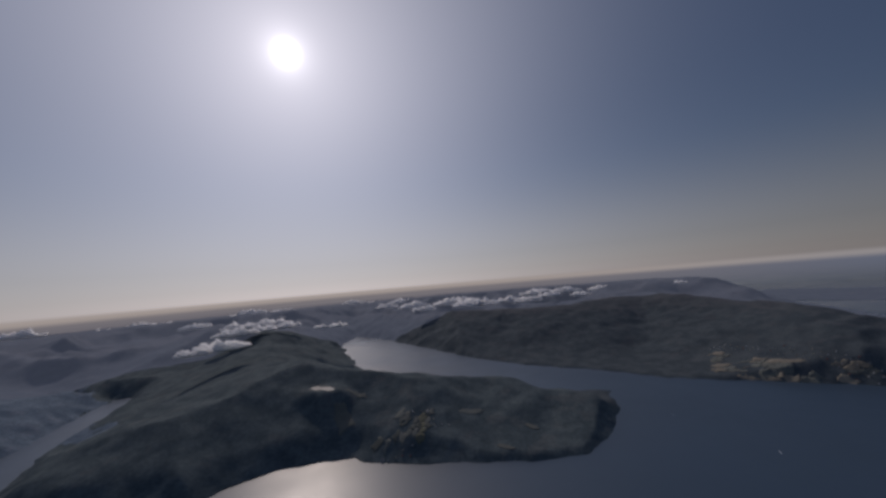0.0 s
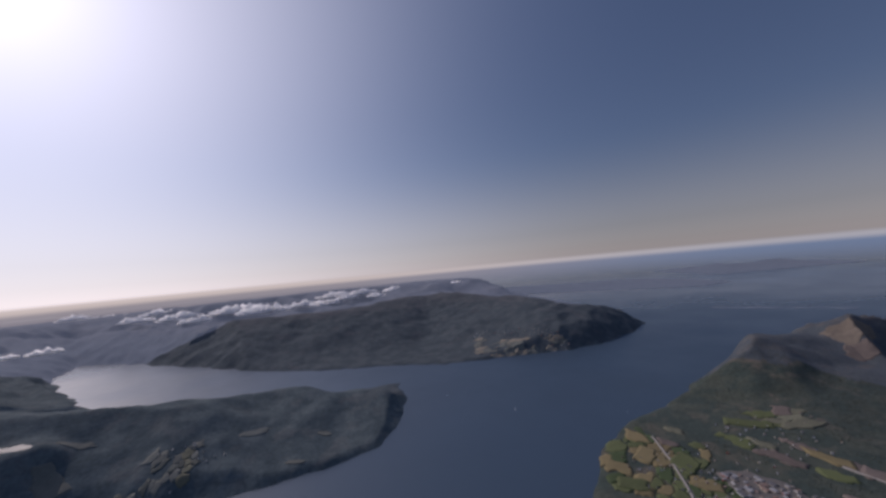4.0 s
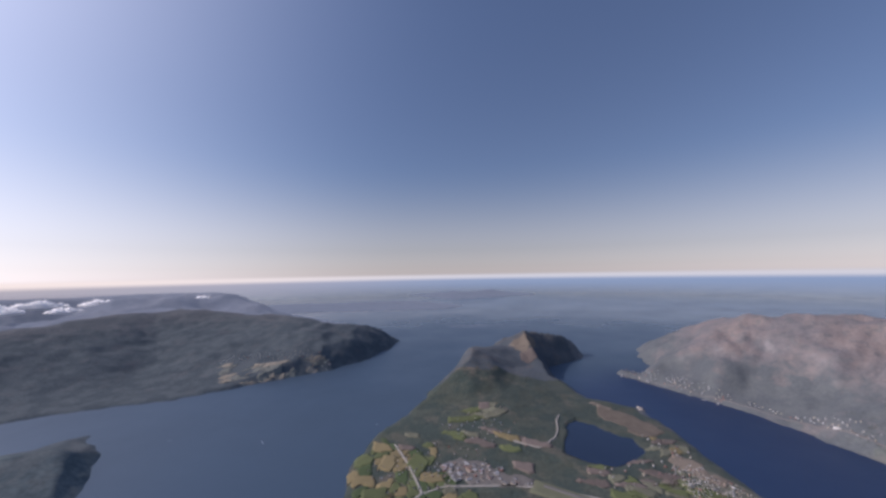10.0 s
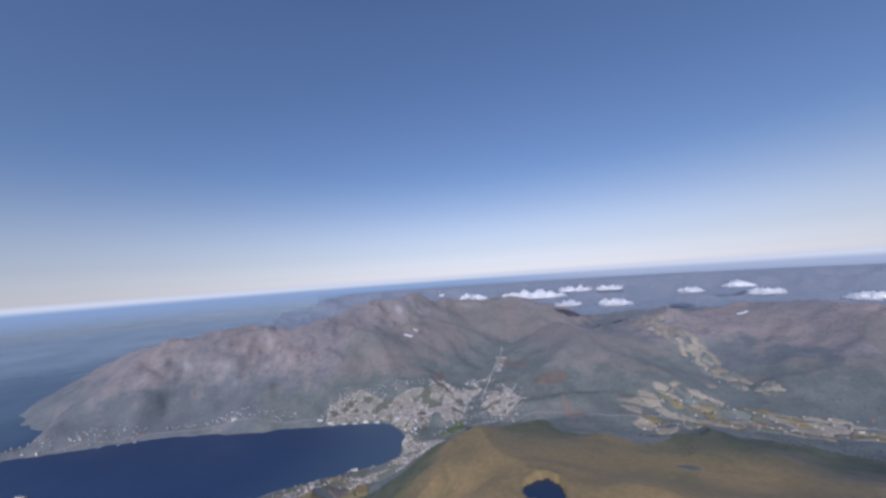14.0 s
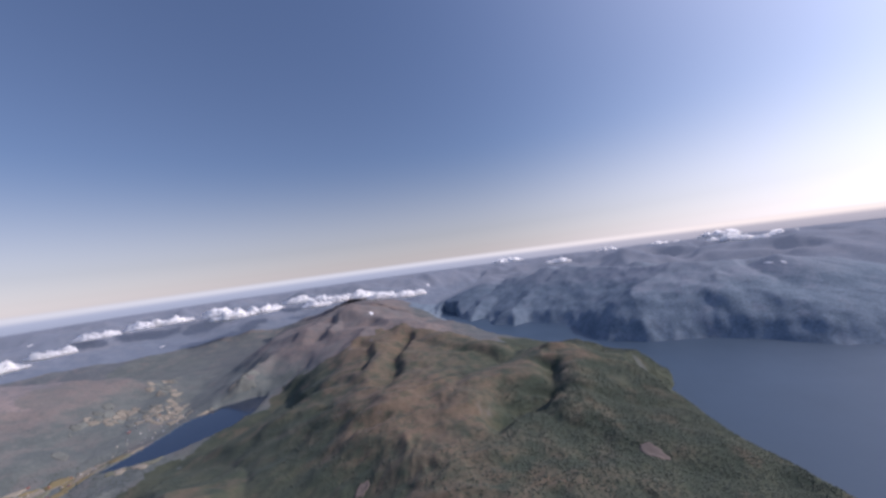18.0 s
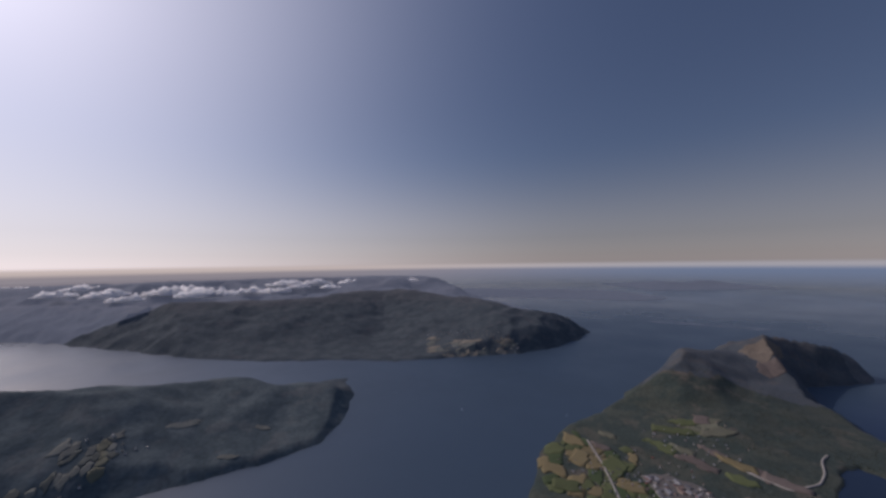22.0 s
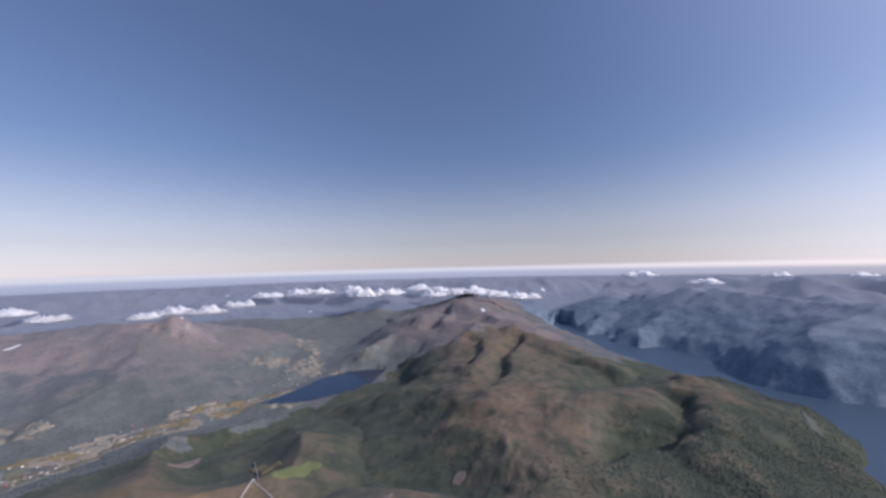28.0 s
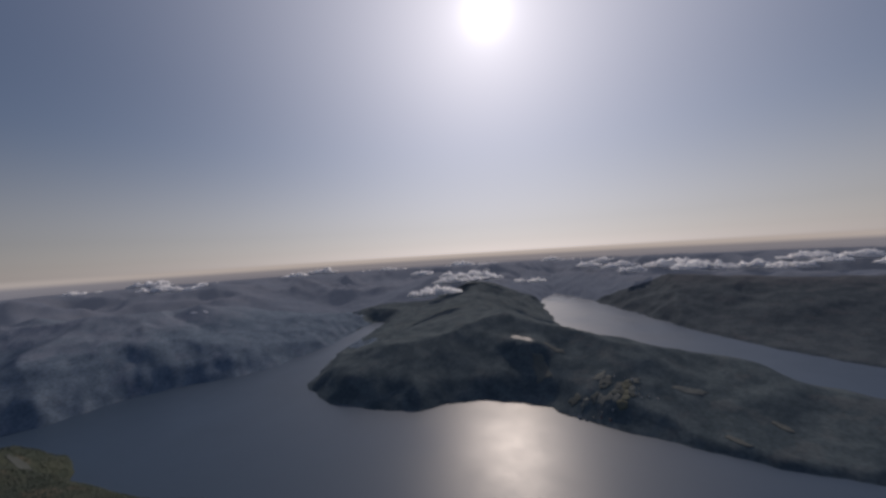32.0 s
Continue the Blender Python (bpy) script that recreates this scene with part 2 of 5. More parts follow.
M_LAND = land_material("wooded_land", (0.0601, 0.0755, 0.0539), (0.0861, 0.0965, 0.0653), (0.172, 0.13, 0.0924), (0.136, 0.118, 0.086), (0.229, 0.211, 0.194), 39, hill=(46, -172, 116), grain=0.16)
# ridge end and valley: near-land colours lightened and greyed to paint in haze
M_RIDGE = land_material("hazed_ridge_heath", (0.121, 0.135, 0.138), (0.145, 0.157, 0.153), (0.23, 0.188, 0.172), (0.182, 0.167, 0.164), (0.253, 0.237, 0.231), 34, 0.05, grain=0.16)
M_VALLEY = land_material("hazed_valley_woods", (0.129, 0.147, 0.141), (0.158, 0.175, 0.164), (0.22, 0.19, 0.176), (0.184, 0.178, 0.168), (0.28, 0.269, 0.258), 30, 0.06, grain=0.16)
M_PLAIN = land_material("woods_and_pasture", (0.06, 0.0805, 0.0703), (0.0868, 0.1, 0.08), (0.198, 0.162, 0.13), (0.151, 0.143, 0.107), (0.308, 0.277, 0.246), 30, grain=0.25)
# woods and heath farther off: haze is mixed into their bluer, paler colours
M_WOODED = land_material("hazed_dark_woods", (0.0942, 0.124, 0.137), (0.134, 0.168, 0.178), (0.176, 0.187, 0.187), (0.141, 0.161, 0.165), (0.216, 0.219, 0.23), 80, 0.0, grain=0.22)
M_FJORD = land_material("hazed_fjordside_woods", (0.157, 0.209, 0.266), (0.207, 0.264, 0.326), (0.259, 0.292, 0.35), (0.218, 0.259, 0.313), (0.293, 0.301, 0.322), 55, 0.0, grain=0.24)
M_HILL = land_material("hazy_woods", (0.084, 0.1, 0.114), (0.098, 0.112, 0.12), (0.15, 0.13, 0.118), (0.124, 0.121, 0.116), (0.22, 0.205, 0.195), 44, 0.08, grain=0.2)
M_MID = land_material("hazed_alpine_heath", (0.129, 0.143, 0.153), (0.15, 0.164, 0.169), (0.272, 0.227, 0.215), (0.206, 0.192, 0.198), (0.352, 0.336, 0.336), 38, 0.06, grain=0.16)
# far ranges: haze put into pale blue base colours and a weak emission
M_FAR = land_material("hazed_distant_land", (0.083, 0.103, 0.138), (0.101, 0.12, 0.152), (0.138, 0.144, 0.168), (0.117, 0.131, 0.163), (0.172, 0.175, 0.196), 45, 0.1, (0.31, 0.37, 0.47, 0.22), grain=0.18)
# headland woods with the haze painted into a blue-grey base colour
M_HEAD = land_material("hazed_headland_woods", (0.0819, 0.103, 0.118), (0.114, 0.137, 0.15), (0.145, 0.151, 0.16), (0.114, 0.128, 0.138), (0.16, 0.162, 0.17), 55, 0.01, grain=0.22)
M_SEA = water_material("fjord_water", (0.056, 0.094, 0.142), 0.4, 0.6, 0.06, (440, -140, 120, 0.018, 0.04, 0.1))
M_GLINT = water_material("wind_ruffled_water", (0.04, 0.06, 0.09), 0.5, 1.2, 0.1)
M_LAKE = water_material("lake_water", (0.018, 0.032, 0.066), 0.14, 1.2, 0.1)


# ---- the lie of the land ----
PERM = np.random.RandomState(7).permutation(4096)


def lattice(ix, iy, seed):
    h = PERM[(ix + seed * 131) & 4095]
    h = PERM[(h + iy) & 4095]
    return h / 4096 * 2 * np.pi


def gnoise(x, y, size, seed=0):
    """Gradient noise of about -1 to 1, with features of that many metres."""
    x, y = np.asarray(x) / size, np.asarray(y) / size
    x0, y0 = np.floor(x).astype(int), np.floor(y).astype(int)
    fx, fy = x - x0, y - y0
    u, v = fx * fx * fx * (fx * (fx * 6 - 15) + 10), fy * fy * fy * (fy * (fy * 6 - 15) + 10)

    def corner(i, j):
        a = lattice(x0 + i, y0 + j, seed)
        return np.cos(a) * (fx - i) + np.sin(a) * (fy - j)
    a = corner(0, 0) * (1 - u) + corner(1, 0) * u
    b = corner(0, 1) * (1 - u) + corner(1, 1) * u
    return (a * (1 - v) + b * v) * 1.5


def fbm(x, y, size, octaves, seed=0, ridged=False):
    total, amp = 0, 1.0
    for k in range(octaves):
        g = gnoise(x, y, size / 2 ** k, seed + k)
        total = total + amp * ((1 - 2 * np.abs(g)) if ridged else g)
        amp *= 0.5
    return total


def smooth(v, lo, hi):
    s = np.clip((v - lo) / (hi - lo), 0, 1)
    return s * s * (3 - 2 * s)


def inside_distance(x, y, pts):
    """Metres from the outline, positive inside it."""
    best, inside = np.full(x.shape, 1e9), np.zeros(x.shape, bool)
    for (ax, ay), (bx, by) in zip(pts, pts[1:] + pts[:1]):
        dx, dy = bx - ax, by - ay
        s = np.clip(((x - ax) * dx + (y - ay) * dy) / (dx * dx + dy * dy), 0, 1)
        best = np.minimum(best, (x - ax - s * dx) ** 2 + (y - ay - s * dy) ** 2)
        if ay != by:
            inside ^= ((ay > y) != (by > y)) & (x < (bx - ax) * (y - ay) / (by - ay) + ax)
    d = np.sqrt(best)
    return np.where(inside, d, -d)


def tent(x, y, line, left, right):
    """A ridge: the heights along the line, falling off to the left and to the right of its way."""
    best = np.full(x.shape, -1e9)
    for (ax, ay, az), (bx, by, bz) in zip(line, line[1:]):
        dx, dy = bx - ax, by - ay
        s = np.clip(((x - ax) * dx + (y - ay) * dy) / (dx * dx + dy * dy), 0, 1)
        side = smooth((dx * (y - ay) - dy * (x - ax)) / math.hypot(dx, dy), -25, 25)
        best = np.maximum(best, az + s * (bz - az) - (right + (left - right) * side) * (np.sqrt((x - ax - s * dx) ** 2 + (y - ay - s * dy) ** 2 + 400) - 20))
    return best


HOME_COAST = [(-5000, 200), (-1500, -100), (-960, -300), (-880, -300), (-760, -220), (-660, -155), (-590, -90), (-525, 0), (-464, 57), (-428, 105), (-376, 88), (-305, 100),
              (-252, 115), (-206, 134), (-180, 146), (-164, 139), (-90, 125), (0, 118), (90, 120), (170, 138), (202, 154), (238, 175),
              (286, 186), (333, 184), (398, 182), (470, 190), (540, 190), (620, 150), (700, 60), (711, 13),
              (676, 9), (588, 61), (524, 47), (455, 2), (445, -47), (398, -69), (344, -86), (305, -100),
              (271, -131), (259, -156), (239, -170), (228, -194), (217, -218)]
HOME_COAST += [(219, -238), (238, -263), (272, -284), (321, -256), (367, -220), (406, -189), (460, -160), (528, -95), (583, -30), (592, -45),
               (574, -67), (645, -86), (749, -79), (900, -140), (1000, -300), (1300, -800), (2000, -1500), (5000, -3600), (5000, -5000), (-5000, -5000)]
WEST_COAST = [(-5000, -700), (-1500, -450), (-980, -320), (-900, -250), (-829, -228), (-778, -192), (-808, -154), (-729, -133), (-702, -84), (-728, -58), (-698, -12),
              (-680, 12), (-602, 34), (-560, 58), (-540, 112), (-546, 180), (-522, 238), (-488, 282), (-479, 322),
              (-489, 378), (-492, 440), (-516, 500), (-546, 585), (-560, 640), (-530, 640), (-505, 605), (-480, 550), (-462, 480), (-440, 415), (-369, 300), (-355, 284),
              (-299, 266), (-254, 268), (-198, 284), (-182, 310), (-147, 331), (-85, 339), (-66, 326), (-40, 319), (3, 313), (69, 301),
              (114, 304), (151, 338), (184, 388), (202, 450), (150, 470), (30, 520), (-60, 565), (-130, 640)]
WEST_COAST += [(-190, 790), (-270, 1020), (-250, 1250), (0, 2500), (0, 5000), (-5000, 5000)]
NORTH_COAST = [(-500, 1500), (-300, 1200), (-160, 1060), (-60, 910), (50, 720), (140, 612), (215, 555), (299, 470), (349, 447), (463, 385), (553, 362),
               (640, 372), (722, 394), (760, 440), (856, 520), (950, 760), (1150, 1200), (1500, 2000), (2000, 5000), (-1500, 5000), (-800, 2500)]
FAR_ISLANDS = [[(940, 360), (1000, 150), (1012, 150), (958, 366)], [(1000, 1250), (1200, 950), (1400, 560), (1560, 520), (1750, 800), (1400, 1500)], [(1900, 700), (2400, 300), (2700, 500), (2300, 1200)]]
LAKE = [(340, 22), (365, 25), (382, 18), (377, -5), (362, -22), (360, -33), (338, -42), (316, -27), (303, -13), (306, 5), (314, 20)]
VALLEY_LAKE = [(-205, -385), (-245, -390), (-293, -404), (-336, -398), (-366, -362), (-350, -344), (-290, -330), (-225, -350)]
POND = [(-150, 421), (-143, 426), (-137, 419), (-128, 419), (-121, 410), (-117, 404), (-126, 403), (-133, 408), (-140, 409), (-147, 414)]
ARM = [(-606, 642), (-628, 636), (-668, 668), (-745, 708), (-750, 728), (-716, 732), (-664, 706), (-624, 672)]
TARN = [(70, -153), (73, -159), (70, -167), (65, -172), (58, -169), (54, -163), (51, -155), (51, -147), (54, -139), (54, -131), (57, -126), (61, -128), (60, -136), (60, -144), (62, -150), (66, -150)]

RIDGES = [
    # the wooded mountain across the fjord; slopes to the left and to the right
    ([(-325, 345, 50), (-310, 423, 62), (-290, 500, 62), (-220, 486, 72), (-140, 512, 72), (-110, 535, 50), (-68, 505, 33), (11, 465, 26),
      (77, 430, 27), (122, 400, 19), (154, 383, 7)], 0.55, 0.29),
    ([(-290, 500, 60), (-380, 760, 58), (-450, 1100, 66)], 0.4, 0.4)]
# the headland behind it
RIDGES += [
    ([(-321, 1320, 70), (-40, 1019, 70), (177, 951, 60), (330, 885, 62), (530, 920, 75), (589, 736, 62), (603, 633, 60), (580, 500, 50),
      (630, 450, 44), (690, 405, 30)], 0.35, 0.24)]
# the mountains on the far side of the fjord
RIDGES += [
    ([(-1500, -600, 60), (-1150, -520, 50), (-1020, -330, 46), (-960, -150, 76), (-890, 28, 90), (-747, 175, 82), (-744, 372, 87), (-643, 446, 70), (-580, 524, 65), (-560, 640, 60)], 0.3, 0.27),
    ([(-879, 28, 90), (-700, 60, 46)], 0.36, 0.36), ([(-744, 372, 80), (-560, 330, 36)], 0.36, 0.36), ([(-890, 28, 84), (-770, 36, 44), (-700, 2, 14)], 0.34, 0.34), ([(-960, -150, 76), (-840, -135, 42), (-775, -150, 12)], 0.34, 0.34), ([(-740, 280, 82), (-650, 235, 46), (-575, 195, 14)], 0.34, 0.34), ([(-747, 175, 80), (-620, 130, 38)], 0.36, 0.36)]
# the mountains behind the town and along the far side of the bay
RIDGES += [
    ([(611, -117, 32), (672, -160, 56), (643, -208, 76), (596, -273, 76), (543, -306, 62), (495, -351, 72), (510, -534, 88), (392, -621, 86),
      (305, -690, 88)], 0.4, 0.5),
    ([(495, -351, 72), (369, -430, 66), (340, -540, 70)], 0.45, 0.45), ([(543, -306, 62), (470, -250, 30)], 0.6, 0.6), ([(643, -208, 70), (560, -150, 34)], 0.6, 0.6)]
# the mountains across the valley
RIDGES += [
    ([(190, -560, 60), (94, -560, 56), (24, -690, 72), (-116, -700, 68), (-194, -632, 70), (-258, -639, 58), (-284, -580, 42)], 0.4, 0.33),
    ([(190, -560, 60), (150, -440, 24)], 0.35, 0.35), ([(-287, -616, 44), (-246, -634, 66), (-204, -630, 76), (-171, -637, 64), (-148, -632, 48)], 0.5, 0.42)]
# the long brown ridge
RIDGES += [
    ([(-110, -20, 38), (-205, -100, 40), (-300, -175, 44)], 0.28, 0.15), ([(-300, -175, 44), (-392, -268, 50), (-455, -340, 60)], 0.5, 0.15),
    ([(-455, -340, 60), (-549, -391, 66), (-575, -346, 76), (-530, -280, 62), (-490, -215, 50), (-450, -150, 40), (-425, -80, 34)], 0.4, 0.45),
    ([(-220, -110, 40), (-300, -60, 36), (-390, 12, 36)], 0.25, 0.25), ([(-402, 8, 38), (-385, 15, 38)], 0.6, 0.6), ([(-300, -60, 36), (-225, 60, 26), (-205, 100, 20)], 0.25, 0.25),
    ([(-760, -430, 56), (-1000, -620, 66), (-1500, -900, 66)], 0.25, 0.25)]
# the heath hill with the tarn
RIDGES += [
    ([(-60, -60, 58), (10, -90, 57), (40, -150, 53), (50, -226, 62), (9, -226, 62), (-42, -222, 56)], 0.3, 0.3),
    ([(74, -205, 58), (124, -172, 42), (160, -125, 20)], 0.32, 0.32)]
# the wooded hill at the end of the flat land
RIDGES += [
    ([(424, 146, 18), (456, 152, 32), (500, 156, 37), (540, 136, 33), (580, 104, 25), (640, 66, 40)], 0.4, 0.36), ([(556, 66, 22), (590, 70, 37), (632, 74, 54), (668, 50, 42), (700, 26, 22)], 0.42, 0.45),
    ([(400, 100, 12), (500, 90, 18)], 0.2, 0.2)]


# valley floors cut into the hills, with the slope of their sides
VALLEYS = [([(206, -62, 5), (198, -104, 4), (200, -140, 2)], 0.7),
           ([(-440, 420, 0.5), (-470, 480, 0.5), (-510, 560, 0.5), (-545, 625, 0.5), (-615, 655, 0.8), (-735, 720, 0.8), (-850, 820, 6), (-960, 920, 20)], 0.25),
           ([(200, -140, 2), (210, -180, 2), (206, -208, 2), (202, -238, 2), (198, -272, 2), (162, -308, 2), (116, -338, 4), (70, -352, 5)], 0.7),
           ([(200, -320, 3), (226, -400, 5), (240, -440, 8), (250, -495, 12), (270, -560, 20)], 0.4)]
VALLEYS += [
           ([(60, -345, 5), (-20, -385, 6), (-110, -418, 7), (-200, -395, 8), (-280, -460, 10), (-340, -520, 14)], 0.3),
           ([(-110, -250, 20), (-180, -320, 9), (-260, -318, 8), (-330, -325, 9), (-368, -345, 10)], 0.5),
           ([(-60, -400, 7), (-30, -500, 9), (20, -600, 11), (90, -700, 16)], 0.35)]


# steep faces turned away from the sun: the line of the brink, the fall and how far the ground below takes to rise again
SCARPS = [((-432, -229), (-330, -199), 13, 46), ((-456, -192), (-300, -150), 12, 34), ((-360, 4), (-226, -26), 15, 46), ((-226, -130), (-206, -145), 7, 22),
          ((-470, -330), (-560, -372), 14, 50), ((-300, -262), (-350, -300), 10, 40)]
# sharp tops: place, height, steepness
PEAKS = [(-204, -630, 91, 0.85), (-209, -640, 85, 0.8), (-190, -634, 82, 0.8), (-968, -10, 92, 0.4), (-1010, 40, 88, 0.36), (-720, 352, 84, 0.4), (-575, -346, 84, 0.6), (-1040, -180, 78, 0.36), (-880, 180, 86, 0.38)]


def land_height(x, y):
    """Height of the bare ground over the sea, for arrays of places."""
    x, y = np.asarray(x, float), np.asarray(y, float)
    dist = np.hypot(x, y)
    wob = np.clip(dist / 500, 0.25, 4)
    wx = x + fbm(x, y, 40, 3, 11) * 5 * wob
    wy = y + fbm(x, y, 40, 3, 21) * 5 * wob
    d = inside_distance(wx, wy, HOME_COAST)
    low = np.full(x.shape, -1e9)
    for outline in FAR_ISLANDS:
        low = np.maximum(low, inside_distance(wx, wy, outline))
    for e in (inside_distance(wx, wy, WEST_COAST), inside_distance(wx, wy, NORTH_COAST), low):
        d = np.maximum(d, e)
    rx, ry = x + fbm(x, y, 90, 3, 31) * 16, y + fbm(x, y, 90, 3, 41) * 16
    peak = np.full(x.shape, -100.0)
    for line, left, right in RIDGES:
        peak = np.maximum(peak, tent(rx, ry, line, left, right))
    # rounded tops, and no crease where a slope meets the flat
    peak = np.where(peak > 12, peak, 12 * np.exp(np.minimum(peak - 12, 0) / 12)) - 1.6
    peak = np.maximum(peak, 0)
    # far ranges, lower and lower towards the horizon as the earth curves away
    far = smooth(dist, 850, 1350) * (30 + 42 * np.clip(fbm(x, y, 520, 3, 51, True), -0.7, 1.3) + 15 * fbm(x, y, 210, 2, 57, True) + 8 * fbm(x, y, 120, 3, 58)) * smooth(d, 0, 260)
    peak = np.maximum(peak, np.where(low > 0, far * 0.28, far))
    calm = 1 - 0.8 * smooth(-np.hypot(x - 40, y + 150), -190, -90)
    rough = fbm(rx + 0.5 * y, ry, 150, 7, 61, True)
    h = 2.2 * (1 - np.exp(-np.maximum(d, 0) / 6)) + peak
    h = h + calm * (smooth(h, 6, 45) * rough * (5.0 - 4.2 * smooth(-x, 430, 540) * smooth(y - 0.71 * x - 345, 0, 60) - 2.4 * smooth(y, 200, 280) - 1.6 * smooth(-x, 60, 140) * smooth(150 - y, 0, 60) + 2.6 * smooth(-x - 0.4 * y, 40, 150) * smooth(200 - y, 0, 100)) + smooth(h, 3, 16) * fbm(x, y, 22, 3, 71) * (1 - 0.8 * smooth(dist, 320, 480)))
    for line, steep in VALLEYS:
        floor = np.full(x.shape, 1e9)
        for (ax, ay, az), (bx, by, bz) in zip(line, line[1:]):
            dx, dy = bx - ax, by - ay
            s = np.clip(((rx - ax) * dx + (ry - ay) * dy) / (dx * dx + dy * dy), 0, 1)
            floor = np.minimum(floor, az + s * (bz - az) + steep * np.maximum(np.hypot(rx - ax - s * dx, ry - ay - s * dy) - 14, 0))
        h = np.where(h > floor, floor + (h - floor) * smooth(h - floor, 0, 90), h)
    h = h + smooth(dist, 480, 750) * smooth(h, 12, 55) * (fbm(rx, ry, 260, 6, 101, True) - 0.25) * (5 - 4.5 * smooth(-x, 430, 540) - 3.0 * smooth(y, 200, 280) + 8 * smooth(x, 250, 420) * smooth(-y, -40, 60))
    h = h + 5.5 * smooth(h, 20, 55) * smooth(x, 250, 420) * smooth(-y, -40, 60) * (fbm(rx, ry, 95, 5, 111, True) - 0.2)
    h = np.minimum(h, 0.4 + np.maximum(d, 0) * (0.75 - 0.15 * smooth(-x, 600, 700) - 0.12 * smooth(y, 280, 330) * smooth(-x, -60, 0) - 0.24 * np.maximum(smooth(dist, 500, 800), smooth(y, 190, 270) * smooth(-x, -330, -230)) + 0.45 * smooth(x, 440, 540) * smooth(y, -20, 20) * smooth(230 - y, 0, 30)) + 6 * smooth(d, 0, 30))
    for (ax, ay), (bx, by), fall, run in SCARPS:
        span = math.hypot(bx - ax, by - ay)
        along = ((rx - ax) * (bx - ax) + (ry - ay) * (by - ay)) / span
        below = ((rx - ax) * (by - ay) - (ry - ay) * (bx - ax)) / span
        below = np.where(bx > ax, below, -below) + 3 * gnoise(x, y, 26, 171)
        h = h - fall * 0.7 * smooth(below, 0, fall * 1.15) * (1 - smooth(below, fall, run)) * smooth(along, -10, 8) * (1 - smooth(along, span - 8, span + 14)) * smooth(h, 8, 26)
    for ax, ay, high, steep in PEAKS:
        away = np.sqrt((x - ax) ** 2 + (y - ay) ** 2 + 6)
        h = np.maximum(h, high - steep * away * (1 + 0.3 * (steep > 0.5) * gnoise(x, y, 18, 181)) - (3 if steep > 0.5 else 0.6) * np.abs(gnoise(x, y, 7, 183)))
    top = 141 - 0.022 * dist - 22 * smooth(dist, 900, 2200)
    h = np.where(h > top - 12, top - 12 * np.exp(-np.maximum(h - top + 12, 0) / 12), h)
    h = np.where(d > 0, np.maximum(h, 0.3), np.maximum(d * 0.5, -8))
    for outline, level in ((LAKE, 3.0), (VALLEY_LAKE, 8.0), (TARN, 50.0), (POND, 44.0), (ARM, 1.0)):
        e = inside_distance(wx, wy, outline) if level < 20 else inside_distance(x, y, outline)
        s = smooth(e, -26, 0)
        h = np.where(e < 0, h * (1 - s) + np.maximum(level + 0.3 - 0.1 * e, np.minimum(h, level - 0.1 * e + 3)) * s, level - 0.3 - np.minimum(e, 4) * 0.4)
    return h


def mesh_from(name, verts, faces, mat, smooth_shade=True):
    """A mesh from numpy arrays of corners and of triangles or quads."""
    me = bpy.data.meshes.new(name)
    k = faces.shape[1]
    me.vertices.add(len(verts)); me.loops.add(faces.size); me.polygons.add(len(faces))
    me.vertices.foreach_set("co", np.asarray(verts, np.float32).ravel())
    me.loops.foreach_set("vertex_index", faces.astype(np.int32).ravel())
    me.polygons.foreach_set("loop_start", np.arange(0, faces.size, k, dtype=np.int32))
    me.polygons.foreach_set("use_smooth", np.full(len(faces), smooth_shade))
    me.update(calc_edges=True)
    me.materials.append(mat)
    return me


N_AZ, N_R = 1440, 430
az = np.linspace(-np.pi, np.pi, N_AZ, endpoint=False)
rad = np.concatenate([np.linspace(0.001, 84, 10), 90 * (5600 / 90) ** np.linspace(0, 1, N_R - 10)])
RR, AA = np.meshgrid(rad, az, indexing='ij')
GX, GY = RR * np.sin(AA), RR * np.cos(AA)
GZ = land_height(GX, GY)
verts = np.stack([GX, GY, GZ], -1).reshape(-1, 3)
ii, jj = np.meshgrid(np.arange(N_R - 1), np.arange(N_AZ), indexing='ij')
j2 = (jj + 1) % N_AZ
faces = np.stack([ii * N_AZ + jj, ii * N_AZ + j2, (ii + 1) * N_AZ + j2, (ii + 1) * N_AZ + jj], -1).reshape(-1, 4)
fz = verts[faces][:, :, 2].max(1)
fc = verts[faces].mean(1)
keep = fz > -2.5
faces, fc = faces[keep], fc[keep]
fr = np.hypot(fc[:, 0], fc[:, 1])
